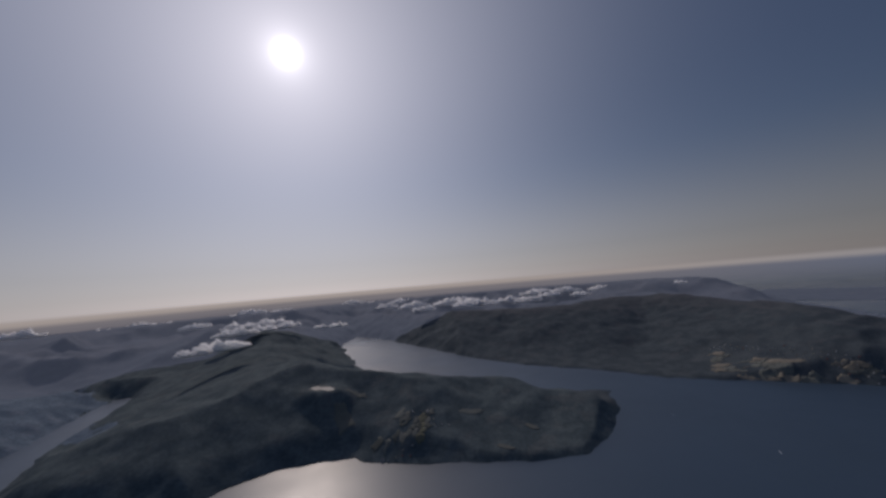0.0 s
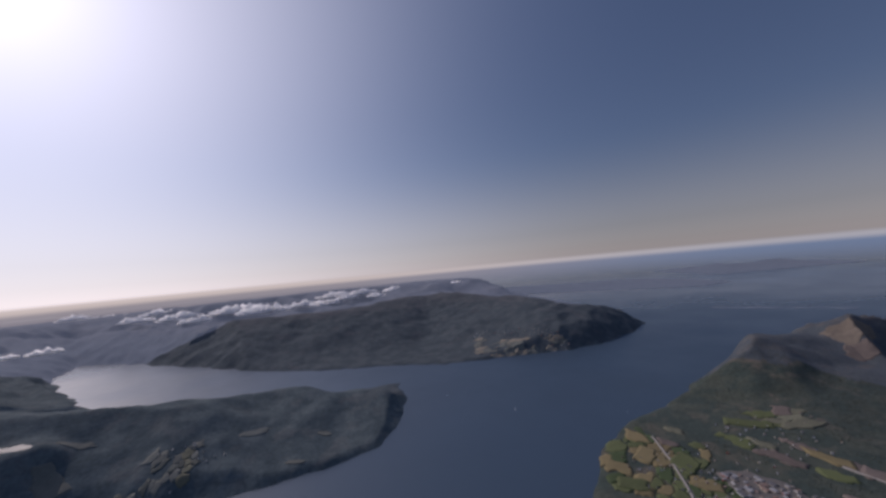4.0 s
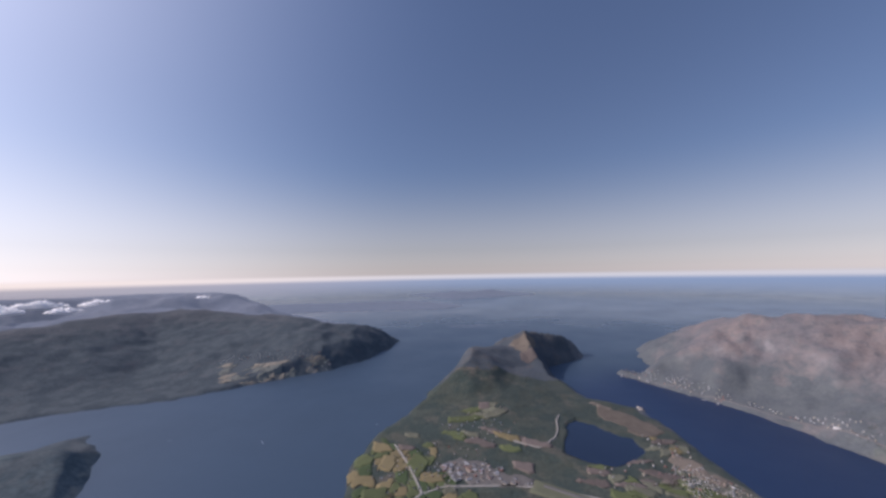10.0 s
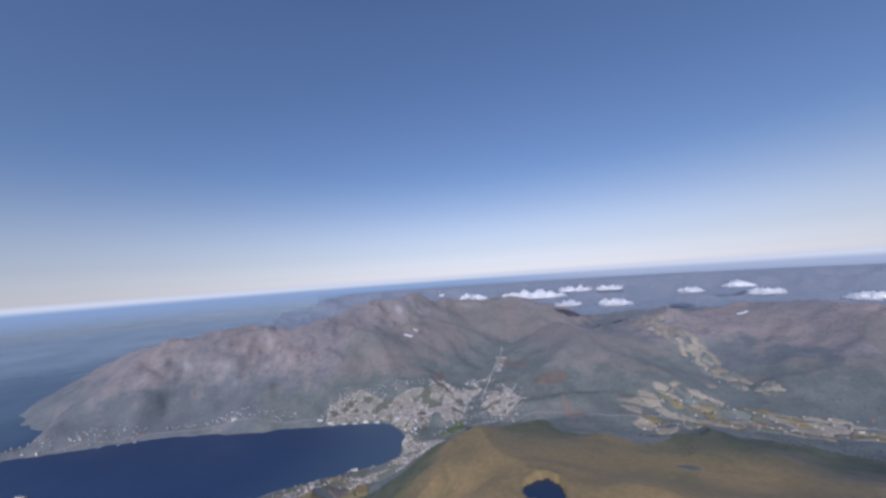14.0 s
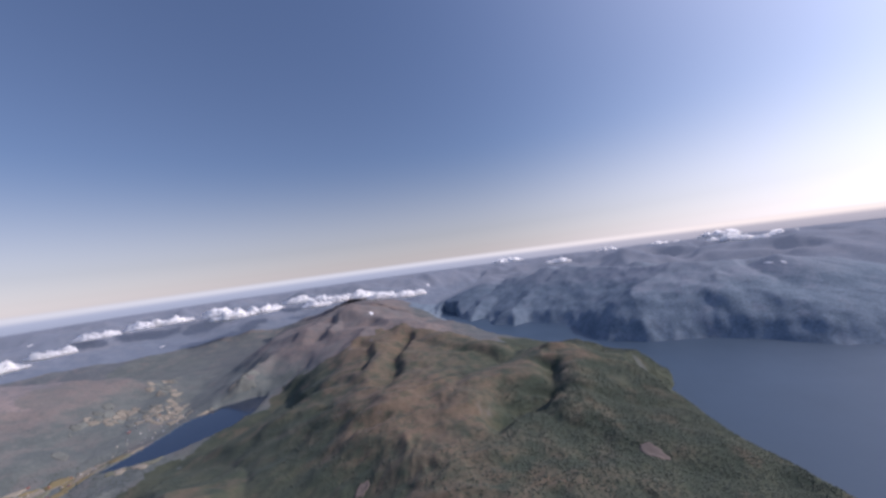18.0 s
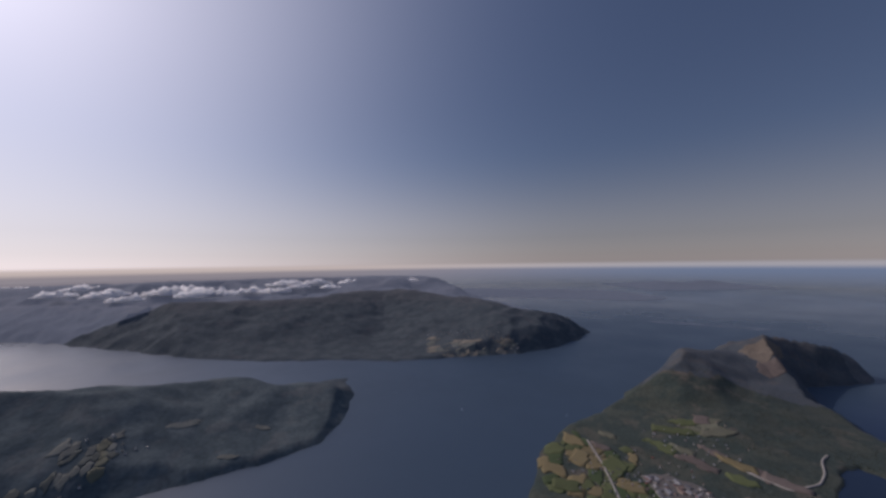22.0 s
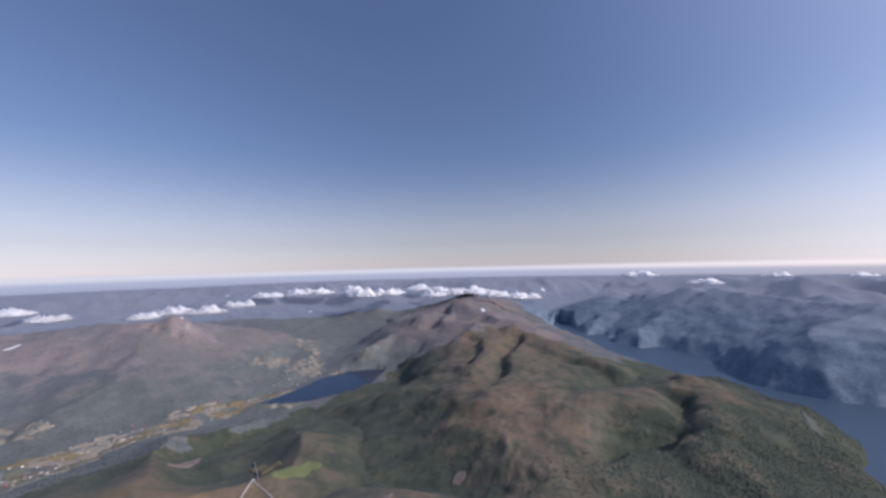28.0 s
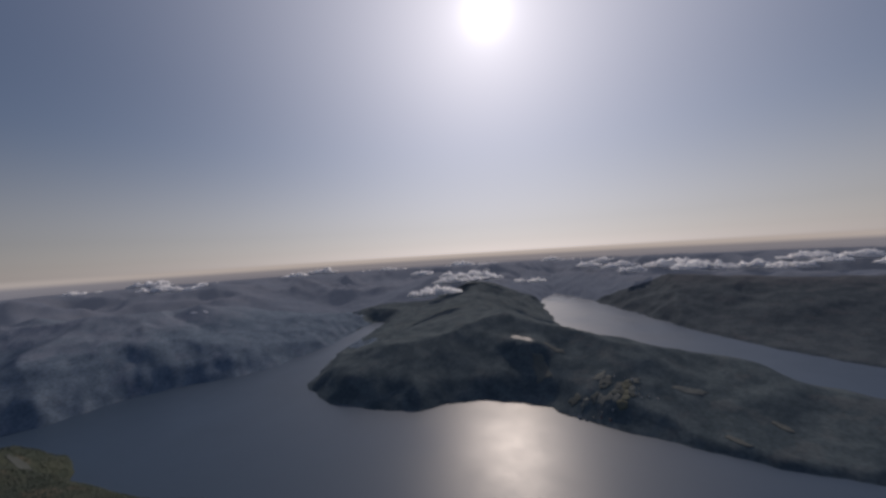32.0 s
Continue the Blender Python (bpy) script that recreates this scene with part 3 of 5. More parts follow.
# each mountain, hill and plain is a piece of its own; seeds in plan
REGIONS = [("plain", 330, 60, M_PLAIN, "flat green farmland with woods, fields and a lake", "farmland"),
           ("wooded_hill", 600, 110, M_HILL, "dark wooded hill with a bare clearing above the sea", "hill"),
           ("heath_hill", 40, -165, M_LAND, "ochre brown heath hill with a small dark tarn", "hill"),
           ("mountain_ridge", -380, -170, M_LAND, "long brown mountain ridge with dark gullies and woods", "mountain"),
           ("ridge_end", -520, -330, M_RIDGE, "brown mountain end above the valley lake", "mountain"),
           ("forest_slope", -115, -215, M_LAND, "wooded slope with tracks and small fields", "hillside"),
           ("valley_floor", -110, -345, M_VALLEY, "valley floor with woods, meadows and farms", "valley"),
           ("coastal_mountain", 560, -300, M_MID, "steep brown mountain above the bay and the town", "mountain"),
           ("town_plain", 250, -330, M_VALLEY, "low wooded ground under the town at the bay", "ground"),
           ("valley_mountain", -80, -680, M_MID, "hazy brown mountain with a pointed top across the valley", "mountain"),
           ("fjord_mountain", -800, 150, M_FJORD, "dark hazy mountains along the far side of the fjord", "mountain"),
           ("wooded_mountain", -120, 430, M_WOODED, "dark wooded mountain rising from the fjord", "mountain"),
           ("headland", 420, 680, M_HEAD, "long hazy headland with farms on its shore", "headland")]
MORE_SEEDS = [("forest_slope", -150, -290), ("forest_slope", -60, -300), ("forest_slope", -225, -300), ("forest_slope", -285, -305), ("valley_floor", 30, -372), ("valley_floor", -30, -352), ("valley_floor", -60, -400), ("valley_floor", -150, -352), ("valley_floor", -150, -410), ("valley_floor", -225, -365), ("valley_floor", -285, -362), ("valley_floor", -300, -440), ("valley_floor", -220, -440), ("valley_floor", 90, -400), ("valley_floor", -350, -380), ("fjord_mountain", -640, 60), ("fjord_mountain", -545, 85), ("fjord_mountain", -570, 45), ("fjord_mountain", -610, 25), ("fjord_mountain", -570, 220), ("fjord_mountain", -720, -90), ("fjord_mountain", -560, 420), ("wooded_mountain", -330, 340), ("wooded_mountain", -330, 480), ("wooded_mountain", -370, 620), ("coastal_mountain", 600, -100), ("coastal_mountain", 760, -160), ("headland", 690, 420), ("headland", 540, 430), ("headland", 200, 700), ("mountain_ridge", -230, 60), ("ridge_end", -610, -200), ("ridge_end", -545, -115), ("mountain_ridge", -470, -20), ("mountain_ridge", -440, 60)]
names = [r[0] for r in REGIONS]
seeds = np.array([(r[1], r[2]) for r in REGIONS] + [m[1:] for m in MORE_SEEDS], float)
belongs = np.array(list(range(len(REGIONS))) + [names.index(m[0]) for m in MORE_SEEDS])
sway = [fbm(fc[:, 0], fc[:, 1], 70, 3, s) * np.clip(fr / 12, 10, 45) for s in (151, 161)]
owner = belongs[np.argmin((fc[:, None, 0] + sway[0][:, None] - seeds[None, :, 0]) ** 2 + (fc[:, None, 1] + sway[1][:, None] - seeds[None, :, 1]) ** 2, 1)]
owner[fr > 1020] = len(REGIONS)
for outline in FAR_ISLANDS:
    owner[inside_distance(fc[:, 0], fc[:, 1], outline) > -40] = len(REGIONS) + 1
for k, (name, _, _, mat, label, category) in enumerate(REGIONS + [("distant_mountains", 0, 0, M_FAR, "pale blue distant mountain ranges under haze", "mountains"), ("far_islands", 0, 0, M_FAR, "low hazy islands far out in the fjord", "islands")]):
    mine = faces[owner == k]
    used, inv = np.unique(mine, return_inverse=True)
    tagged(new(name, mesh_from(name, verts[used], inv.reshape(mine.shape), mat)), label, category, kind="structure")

# the sea, one sheet to the horizon
sr = np.concatenate([[0], 60 * (9000 / 60) ** np.linspace(0, 1, 60)])
sa = np.linspace(0, 2 * np.pi, 180, endpoint=False)
SR, SA = np.meshgrid(sr, sa, indexing='ij')
sv = np.stack([SR * np.sin(SA), SR * np.cos(SA), SR * 0], -1).reshape(-1, 3)
si, sj = np.meshgrid(np.arange(60), np.arange(180), indexing='ij')
sf = np.stack([si * 180 + sj, (si + 1) * 180 + sj, (si + 1) * 180 + (sj + 1) % 180, si * 180 + (sj + 1) % 180], -1).reshape(-1, 4)
tagged(new("water", mesh_from("water", sv, sf, M_SEA)), "deep blue fjord water with a sun glitter path", "water", kind="structure")


def fan(name, outline, level, mat, label, category):
    bm = bmesh.new()
    cx = sum(p[0] for p in outline) / len(outline)
    cy = sum(p[1] for p in outline) / len(outline)
    grown = [(cx + (px - cx) * 1.03 + 0.1, cy + (py - cy) * 1.03) for px, py in outline]
    bm.faces.new([bm.verts.new((px, py, level)) for px, py in grown])
    bmesh.ops.triangulate(bm, faces=bm.faces[:])
    bmesh.ops.recalc_face_normals(bm, faces=bm.faces[:])
    if bm.faces[:][0].normal.z < 0:
        bmesh.ops.reverse_faces(bm, faces=bm.faces[:])
    me = bpy.data.meshes.new(name)
    bm.to_mesh(me); bm.free()
    me.materials.append(mat)
    return tagged(new(name, me), label, category, kind="structure")


fan("lake", LAKE, 3.0, M_LAKE, "dark blue lake among woods on the flat land", "lake")
fan("valley_lake", VALLEY_LAKE, 8.0, M_LAKE, "long blue lake in the valley under a cliff", "lake")
fan("pond", POND, 44.0, M_GLINT, "bright pond in the woods on the mountain", "pond")
fan("fjord_arm", ARM, 1.0, M_GLINT, "bright narrow arm of water behind the mountain", "water")
fan("tarn", TARN, 50.0, M_LAKE, "small dark blue tarn on the heath hill", "tarn")


# added glowing ring painted as horizon haze, far behind everything, bright towards the sun
M_RIM, rn, rl, rp = material("horizon_haze_glow")
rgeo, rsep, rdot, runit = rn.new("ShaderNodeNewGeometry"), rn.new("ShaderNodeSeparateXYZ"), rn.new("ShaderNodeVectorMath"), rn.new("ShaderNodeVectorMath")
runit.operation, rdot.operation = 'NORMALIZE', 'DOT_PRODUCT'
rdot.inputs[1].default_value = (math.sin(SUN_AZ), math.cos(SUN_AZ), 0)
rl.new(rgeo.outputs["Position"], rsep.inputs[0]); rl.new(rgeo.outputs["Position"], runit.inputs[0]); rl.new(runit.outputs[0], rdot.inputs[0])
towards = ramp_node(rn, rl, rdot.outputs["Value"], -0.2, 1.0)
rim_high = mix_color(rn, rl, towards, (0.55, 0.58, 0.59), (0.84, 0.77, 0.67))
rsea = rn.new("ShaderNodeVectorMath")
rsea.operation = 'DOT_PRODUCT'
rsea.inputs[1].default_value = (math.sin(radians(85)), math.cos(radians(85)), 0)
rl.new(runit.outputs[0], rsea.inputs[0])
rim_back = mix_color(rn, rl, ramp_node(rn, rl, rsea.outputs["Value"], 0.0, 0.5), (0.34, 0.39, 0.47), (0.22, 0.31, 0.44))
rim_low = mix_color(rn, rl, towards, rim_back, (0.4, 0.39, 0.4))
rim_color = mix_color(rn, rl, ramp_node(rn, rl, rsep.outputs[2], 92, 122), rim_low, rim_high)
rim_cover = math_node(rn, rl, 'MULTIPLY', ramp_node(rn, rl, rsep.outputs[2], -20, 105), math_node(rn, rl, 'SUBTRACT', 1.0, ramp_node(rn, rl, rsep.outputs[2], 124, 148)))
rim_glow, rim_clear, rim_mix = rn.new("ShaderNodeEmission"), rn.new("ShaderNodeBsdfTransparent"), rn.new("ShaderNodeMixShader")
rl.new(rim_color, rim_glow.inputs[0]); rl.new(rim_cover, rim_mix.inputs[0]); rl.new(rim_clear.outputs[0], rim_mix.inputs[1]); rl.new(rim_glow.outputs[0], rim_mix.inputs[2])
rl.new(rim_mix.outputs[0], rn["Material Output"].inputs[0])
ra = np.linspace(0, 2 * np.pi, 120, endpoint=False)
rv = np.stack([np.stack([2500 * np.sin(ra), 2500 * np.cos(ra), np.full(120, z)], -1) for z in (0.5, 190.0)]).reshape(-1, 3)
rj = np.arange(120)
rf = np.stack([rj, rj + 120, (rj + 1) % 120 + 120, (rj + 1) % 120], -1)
tagged(new("backdrop", mesh_from("backdrop", rv, rf, M_RIM)), "glowing ring painted as pale haze along the far horizon", "backdrop", kind="structure")


# ---- helpers for things ----
def part(name, bm, mat, parent=None, label=""):
    """Links a bmesh as one mesh object, under a thing or a part where one is given."""
    me = bpy.data.meshes.new(name)
    bm.to_mesh(me); bm.free()
    me.materials.append(mat)
    ob = new(name, me)
    if parent is not None:
        ob.parent = parent
    return tagged(ob, label)


def ground_at(x, y):
    return land_height(np.array([x], float), np.array([y], float))[0]


def grid_mesh(name, P, mat, closed=False):
    """A mesh from a grid of places (rows, columns, 3)."""
    r, c = P.shape[:2]
    i, j = np.meshgrid(np.arange(r - 1), np.arange(c if closed else c - 1), indexing='ij')
    k = (j + 1) % c
    f = np.stack([i * c + j, (i + 1) * c + j, (i + 1) * c + k, i * c + k], -1).reshape(-1, 4)
    v = P.reshape(-1, 3)
    n = np.cross(v[f[0, 1]] - v[f[0, 0]], v[f[0, 2]] - v[f[0, 0]])
    a, b, e = v[f[len(f) // 2, 0]], v[f[len(f) // 2, 1]], v[f[len(f) // 2, 2]]
    if np.cross(b - a, e - a)[2] < 0:
        f = f[:, ::-1]
    return mesh_from(name, v, f, mat)


CLEARED = []  # middle and reach of what is kept free of trees


def patch(name, corners, mat, label, category, group="", lift=0.45, step=1.6, wobble=0.8):
    """A field, clearing or apron with four corners, laid on the ground."""
    c = np.array(corners, float)
    n = int(max(np.hypot(*(c[1] - c[0])), np.hypot(*(c[2] - c[3]))) / step) + 3
    m = int(max(np.hypot(*(c[3] - c[0])), np.hypot(*(c[2] - c[1]))) / step) + 3
    u, v = np.meshgrid(np.linspace(0, 1, n), np.linspace(0, 1, m), indexing='ij')
    P = (c[0] * ((1 - u) * (1 - v))[..., None] + c[1] * (u * (1 - v))[..., None] + c[2] * (u * v)[..., None] + c[3] * ((1 - u) * v)[..., None])
    x, y = P[..., 0], P[..., 1]
    x, y = x + gnoise(x, y, 9, 81) * wobble * 2, y + gnoise(x, y, 9, 82) * wobble * 2
    CLEARED.append((x.mean(), y.mean(), 0.45 * max(np.ptp(x), np.ptp(y))))
    z = land_height(x, y) + lift
    edge = np.minimum(np.minimum(u, 1 - u), np.minimum(v, 1 - v)) == 0
    z = np.where(edge, z - lift - 0.4, z)
    return tagged(new(name, grid_mesh(name, np.stack([x, y, z], -1), mat)), label, category, group)


def blot(name, cx, cy, rx, ry, turn, mat, label, category, group="", lift=0.5, seed=1):
    """A rounded patch of uneven outline, laid on the ground."""
    r, a = np.meshgrid(np.linspace(0.02, 1, 9), np.linspace(0, 2 * np.pi, 36, endpoint=False), indexing='ij')
    k = 1 + 0.28 * gnoise(np.cos(a) * 1.7 + seed * 3.1, np.sin(a) * 1.7, 1.0, seed) + 0.15 * gnoise(np.cos(a) * 4 + seed, np.sin(a) * 4, 1.0, seed + 5)
    px, py = r * k * rx * np.cos(a), r * k * ry * np.sin(a)
    ct, st = math.cos(radians(turn)), math.sin(radians(turn))
    x, y = cx + px * ct - py * st, cy + px * st + py * ct
    CLEARED.append((cx, cy, 0.8 * min(rx, ry)))
    z = land_height(x, y) + np.where(r > 0.99, -0.4, lift)
    return tagged(new(name, grid_mesh(name, np.stack([x, y, z], -1), mat, True)), label, category, group)


def road(points, width, mat, label, name="road", lift=0.6):
    p = np.array(points, float)
    s = np.concatenate([[0], np.cumsum(np.hypot(*np.diff(p, axis=0).T))])
    t = np.linspace(0, s[-1], max(int(s[-1] / 1.5), 4))
    x, y = np.interp(t, s, p[:, 0]), np.interp(t, s, p[:, 1])
    for _ in range(4):
        x[1:-1], y[1:-1] = (x[:-2] + x[1:-1] + x[2:]) / 3, (y[:-2] + y[1:-1] + y[2:]) / 3
    dx, dy = np.gradient(x), np.gradient(y)
    n = np.hypot(dx, dy)
    X = np.stack([x - dy / n * width / 2 * k for k in (-1.25, -1, 0, 1, 1.25)], 1)
    Y = np.stack([y + dx / n * width / 2 * k for k in (-1.25, -1, 0, 1, 1.25)], 1)
    Z = land_height(X, Y)
    Z[:, 1:4] = np.maximum(Z[:, 1:4], land_height(x, y)[:, None]) + lift
    Z[:, [0, 4]] -= 0.3
    for k in range(0, len(x), 3):
        CLEARED.append((x[k], y[k], width))
    return tagged(new(name, grid_mesh(name, np.stack([X, Y, Z], -1), mat)), label, "road", kind="structure")


def points_in(outline, step, seed, jitter=0.35):
    """Places on a shaken grid inside an outline."""
    o = np.array(outline, float)
    rng = np.random.RandomState(seed)
    gx, gy = np.meshgrid(np.arange(o[:, 0].min(), o[:, 0].max(), step), np.arange(o[:, 1].min(), o[:, 1].max(), step))
    x, y = (gx + rng.uniform(-jitter, jitter, gx.shape) * step).ravel(), (gy + rng.uniform(-jitter, jitter, gx.shape) * step).ravel()
    ok = inside_distance(x, y, [tuple(p) for p in outline]) > 0
    return x[ok], y[ok]


def box_bm(sx, sy, z0, z1, bevel=0.0):
    bm = bmesh.new()
    bmesh.ops.create_cube(bm, size=1, matrix=Matrix.Translation((0, 0, (z0 + z1) / 2)) @ Matrix.Diagonal((sx, sy, z1 - z0, 1)))
    if bevel:
        bmesh.ops.bevel(bm, geom=bm.edges[:], offset=bevel, segments=1, affect='EDGES')
    return bm


def gable_bm(sx, sy, z0, rise, over=0.06, thick=0.07):
    """A gable roof with eaves and thickness, ridge along x."""
    bm = bmesh.new()
    hx, hy = sx / 2 + over, sy / 2 + over
    ring = [(-hy, z0), (0, z0 + rise), (hy, z0), (hy, z0 + thick), (0, z0 + rise + thick), (-hy, z0 + thick)]
    a, b = [[bm.verts.new((x, y, z)) for y, z in ring] for x in (-hx, hx)]
    for k in range(6):
        bm.faces.new((a[k], a[(k + 1) % 6], b[(k + 1) % 6], b[k]))
    bm.faces.new((a[0], a[5], a[4], a[1])); bm.faces.new((a[1], a[4], a[3], a[2]))
    bm.faces.new((b[1], b[4], b[5], b[0])); bm.faces.new((b[2], b[3], b[4], b[1]))
    bmesh.ops.recalc_face_normals(bm, faces=bm.faces[:])
    return bm


def house_bm(sx, sy, wall, rise):
    """Walls up into the gables."""
    bm = bmesh.new()
    ring = [(-sy / 2, -0.8), (sy / 2, -0.8), (sy / 2, wall), (0, wall + rise), (-sy / 2, wall)]
    a, b = [[bm.verts.new((x, y, z)) for y, z in ring] for x in (-sx / 2, sx / 2)]
    for k in range(5):
        bm.faces.new((a[k], a[(k + 1) % 5], b[(k + 1) % 5], b[k]))
    bm.faces.new(a); bm.faces.new(b[::-1])
    bmesh.ops.recalc_face_normals(bm, faces=bm.faces[:])
    return bm


# ---- materials of things ----
M_MEADOW = plain("meadow_grass", (0.11, 0.132, 0.054), 0.9, 0.3, 7)
M_MEADOW2 = plain("pale_meadow", (0.171, 0.173, 0.12), 0.9, 0.3, 7)
M_STUBBLE = plain("stubble", (0.215, 0.175, 0.088), 0.9, 0.25, 6)
M_PASTURE = plain("dark_pasture", (0.065, 0.097, 0.038), 0.9, 0.3, 7)
M_LOT = plain("worn_tarmac", (0.175, 0.162, 0.148), 0.85, 0.25, 4)
M_PALE = plain("pale_stubble", (0.287, 0.256, 0.201), 0.9, 0.3, 6)
M_GRASS = plain("mown_grass", (0.15, 0.158, 0.1), 0.9, 0.3, 8)
M_BARE = plain("dry_heath", (0.183, 0.152, 0.12), 0.95, 0.5, 6)
M_CLEAR = plain("felled_wood", (0.168, 0.137, 0.12), 0.95, 0.35, 6)
M_FARPASTURE = plain("shore_pasture", (0.175, 0.186, 0.165), 0.95, 0.3, 12)
M_GARDENS = plain("gardens_and_lanes", (0.152, 0.156, 0.122), 0.95, 0.5, 4)
M_FELLED = plain("overgrown_clearing", (0.105, 0.118, 0.105), 0.95, 0.3, 8)
M_ROCK = plain("pale_rock", (0.415, 0.378, 0.342), 0.9, 0.3, 3)
M_SNOW = plain("old_snow", (0.84, 0.84, 0.861), 0.7, 0.06, 5)
M_ROAD = plain("road_gravel", (0.403, 0.378, 0.342), 0.9, 0.12, 4)
M_ASPHALT = plain("asphalt", (0.195, 0.183, 0.183), 0.85, 0.15, 5)
M_WHITE = plain("white_paint", (0.715, 0.702, 0.676), 0.6, 0.2, 2)
M_CREAM = plain("cream_paint", (0.598, 0.533, 0.429), 0.7, 0.1, 2)
M_RED = plain("barn_red_paint", (0.403, 0.146, 0.11), 0.75, 0.15, 2)
M_GREYW = plain("grey_cladding", (0.427, 0.427, 0.439), 0.6, 0.12, 2)
M_SLATE = plain("slate_roof", (0.159, 0.159, 0.171), 0.7, 0.2, 2)
M_TILE = plain("clay_tile_roof", (0.256, 0.183, 0.152), 0.8, 0.2, 2)
M_METAL = plain("sheet_metal_roof", (0.37, 0.375, 0.385), 0.5, 0.12, 3, 0.2)
M_LEAF = plain("conifer_canopy", (0.068, 0.082, 0.062), 0.95, 0.3, 14)
M_FOAM = plain("foam", (0.77, 0.803, 0.836), 0.6, 0.1, 1)


# ---- fields, clearings and bare ground ----
def plot(name, outline, mat, label, category, group="", lift=0.5, seed=1, ragged=7.0):
    """A plot of land of any rounded shape, laid on the ground from its middle outwards."""
    o = np.array(outline + outline[:1], float)
    s = np.concatenate([[0], np.cumsum(np.hypot(*np.diff(o, axis=0).T))])
    e = np.linspace(0, s[-1], max(28, int(s[-1] / 1.2)), endpoint=False)
    ex, ey = np.interp(e, s, o[:, 0]), np.interp(e, s, o[:, 1])
    ex, ey = (np.roll(ex, 1) + 2 * ex + np.roll(ex, -1)) / 4, (np.roll(ey, 1) + 2 * ey + np.roll(ey, -1)) / 4
    mx, my = ex.mean(), ey.mean()
    span = math.sqrt(max(np.ptp(ex) * np.ptp(ey), 1))
    r = np.append(np.linspace(0.02, 0.965, max(4, int(span / 3.0))), 1.0)[:, None]
    x, y = mx + (ex - mx) * r, my + (ey - my) * r
    x, y = x + gnoise(x, y, ragged, seed) * 0.18 * min(span, 14) * r, y + gnoise(x, y, ragged, seed + 3) * 0.18 * min(span, 14) * r
    CLEARED.append((mx, my, 0.42 * span))
    z = land_height(x, y) + np.where(r > 0.99, -0.4, lift)
    return tagged(new(name, grid_mesh(name, np.stack([x, y, z], -1), mat, True)), label, category, group)


def clip_cell(cell, mx, my, nx, ny):
    """The part of a cell on the near side of a line through (mx, my) with the normal (nx, ny)."""
    out = []
    for (ax, ay), (bx, by) in zip(cell, cell[1:] + cell[:1]):
        da, db = (ax - mx) * nx + (ay - my) * ny, (bx - mx) * nx + (by - my) * ny
        if da <= 0:
            out.append((ax, ay))
        if (da < 0 < db) or (db < 0 < da):
            out.append((ax + (bx - ax) * da / (da - db), ay + (by - ay) * da / (da - db)))
    return out


FIELD_TEXT = {M_STUBBLE: "ochre stubble field", M_PALE: "beige stubble field", M_FARPASTURE: "dull green pasture", M_PASTURE: "dark green pasture", M_MEADOW: "green meadow", M_MEADOW2: "pale green meadow", M_CLEAR: "brown ploughed field", M_FELLED: "rough brown pasture"}


def patchwork(outline, step, turn, seed, mats, where, share=0.85, long=1.8):
    """Fields of uneven size side by side, drawn out along the run of the land, with some left as woods."""
    o = np.array(outline, float)
    mid, co, si = o.mean(0), math.cos(radians(turn)), math.sin(radians(turn))
    rng = np.random.RandomState(seed)
    reach = np.ptp(o, axis=0).max() * 0.75 + 2 * step
    count = int((2 * reach / step) ** 2 / long / 1.3)
    u, v = rng.uniform(-reach, reach, count) / long, rng.uniform(-reach, reach, count)
    x, y = mid[0] + u * long * co - v * si, mid[1] + u * long * si + v * co
    depth = inside_distance(x, y, [tuple(p) for p in outline])
    for k in np.where(depth > -0.5)[0]:
        chance, size, mat = rng.rand(), rng.uniform(0.92, 1.0), mats[rng.randint(len(mats))]
        if chance > share:
            continue
        cell = [(u[k] - 2.5 * step, v[k] - 2.5 * step), (u[k] + 2.5 * step, v[k] - 2.5 * step), (u[k] + 2.5 * step, v[k] + 2.5 * step), (u[k] - 2.5 * step, v[k] + 2.5 * step)]
        for m in np.argsort((u - u[k]) ** 2 + (v - v[k]) ** 2)[1:16]:
            if len(cell) > 2:
                cell = clip_cell(cell, (u[k] + u[m]) / 2, (v[k] + v[m]) / 2, u[m] - u[k], v[m] - v[k])
        c = np.array([(mid[0] + p * long * co - q * si, mid[1] + p * long * si + q * co) for p, q in cell])
        if len(c) < 3 or min(np.ptp(c[:, 0]), np.ptp(c[:, 1])) < 1.5:
            continue
        c = c.mean(0) + (c - c.mean(0)) * size
        plot("field", [tuple(p) for p in c], mat, FIELD_TEXT[mat] + " " + where[0], "field", where[1], lift=0.45, seed=int(k) % 50, ragged=4.0)


FLAT, VALE = ("on the flat land near the fjord", "fields on the flat land"), ("in the valley among farms", "fields in the valley")
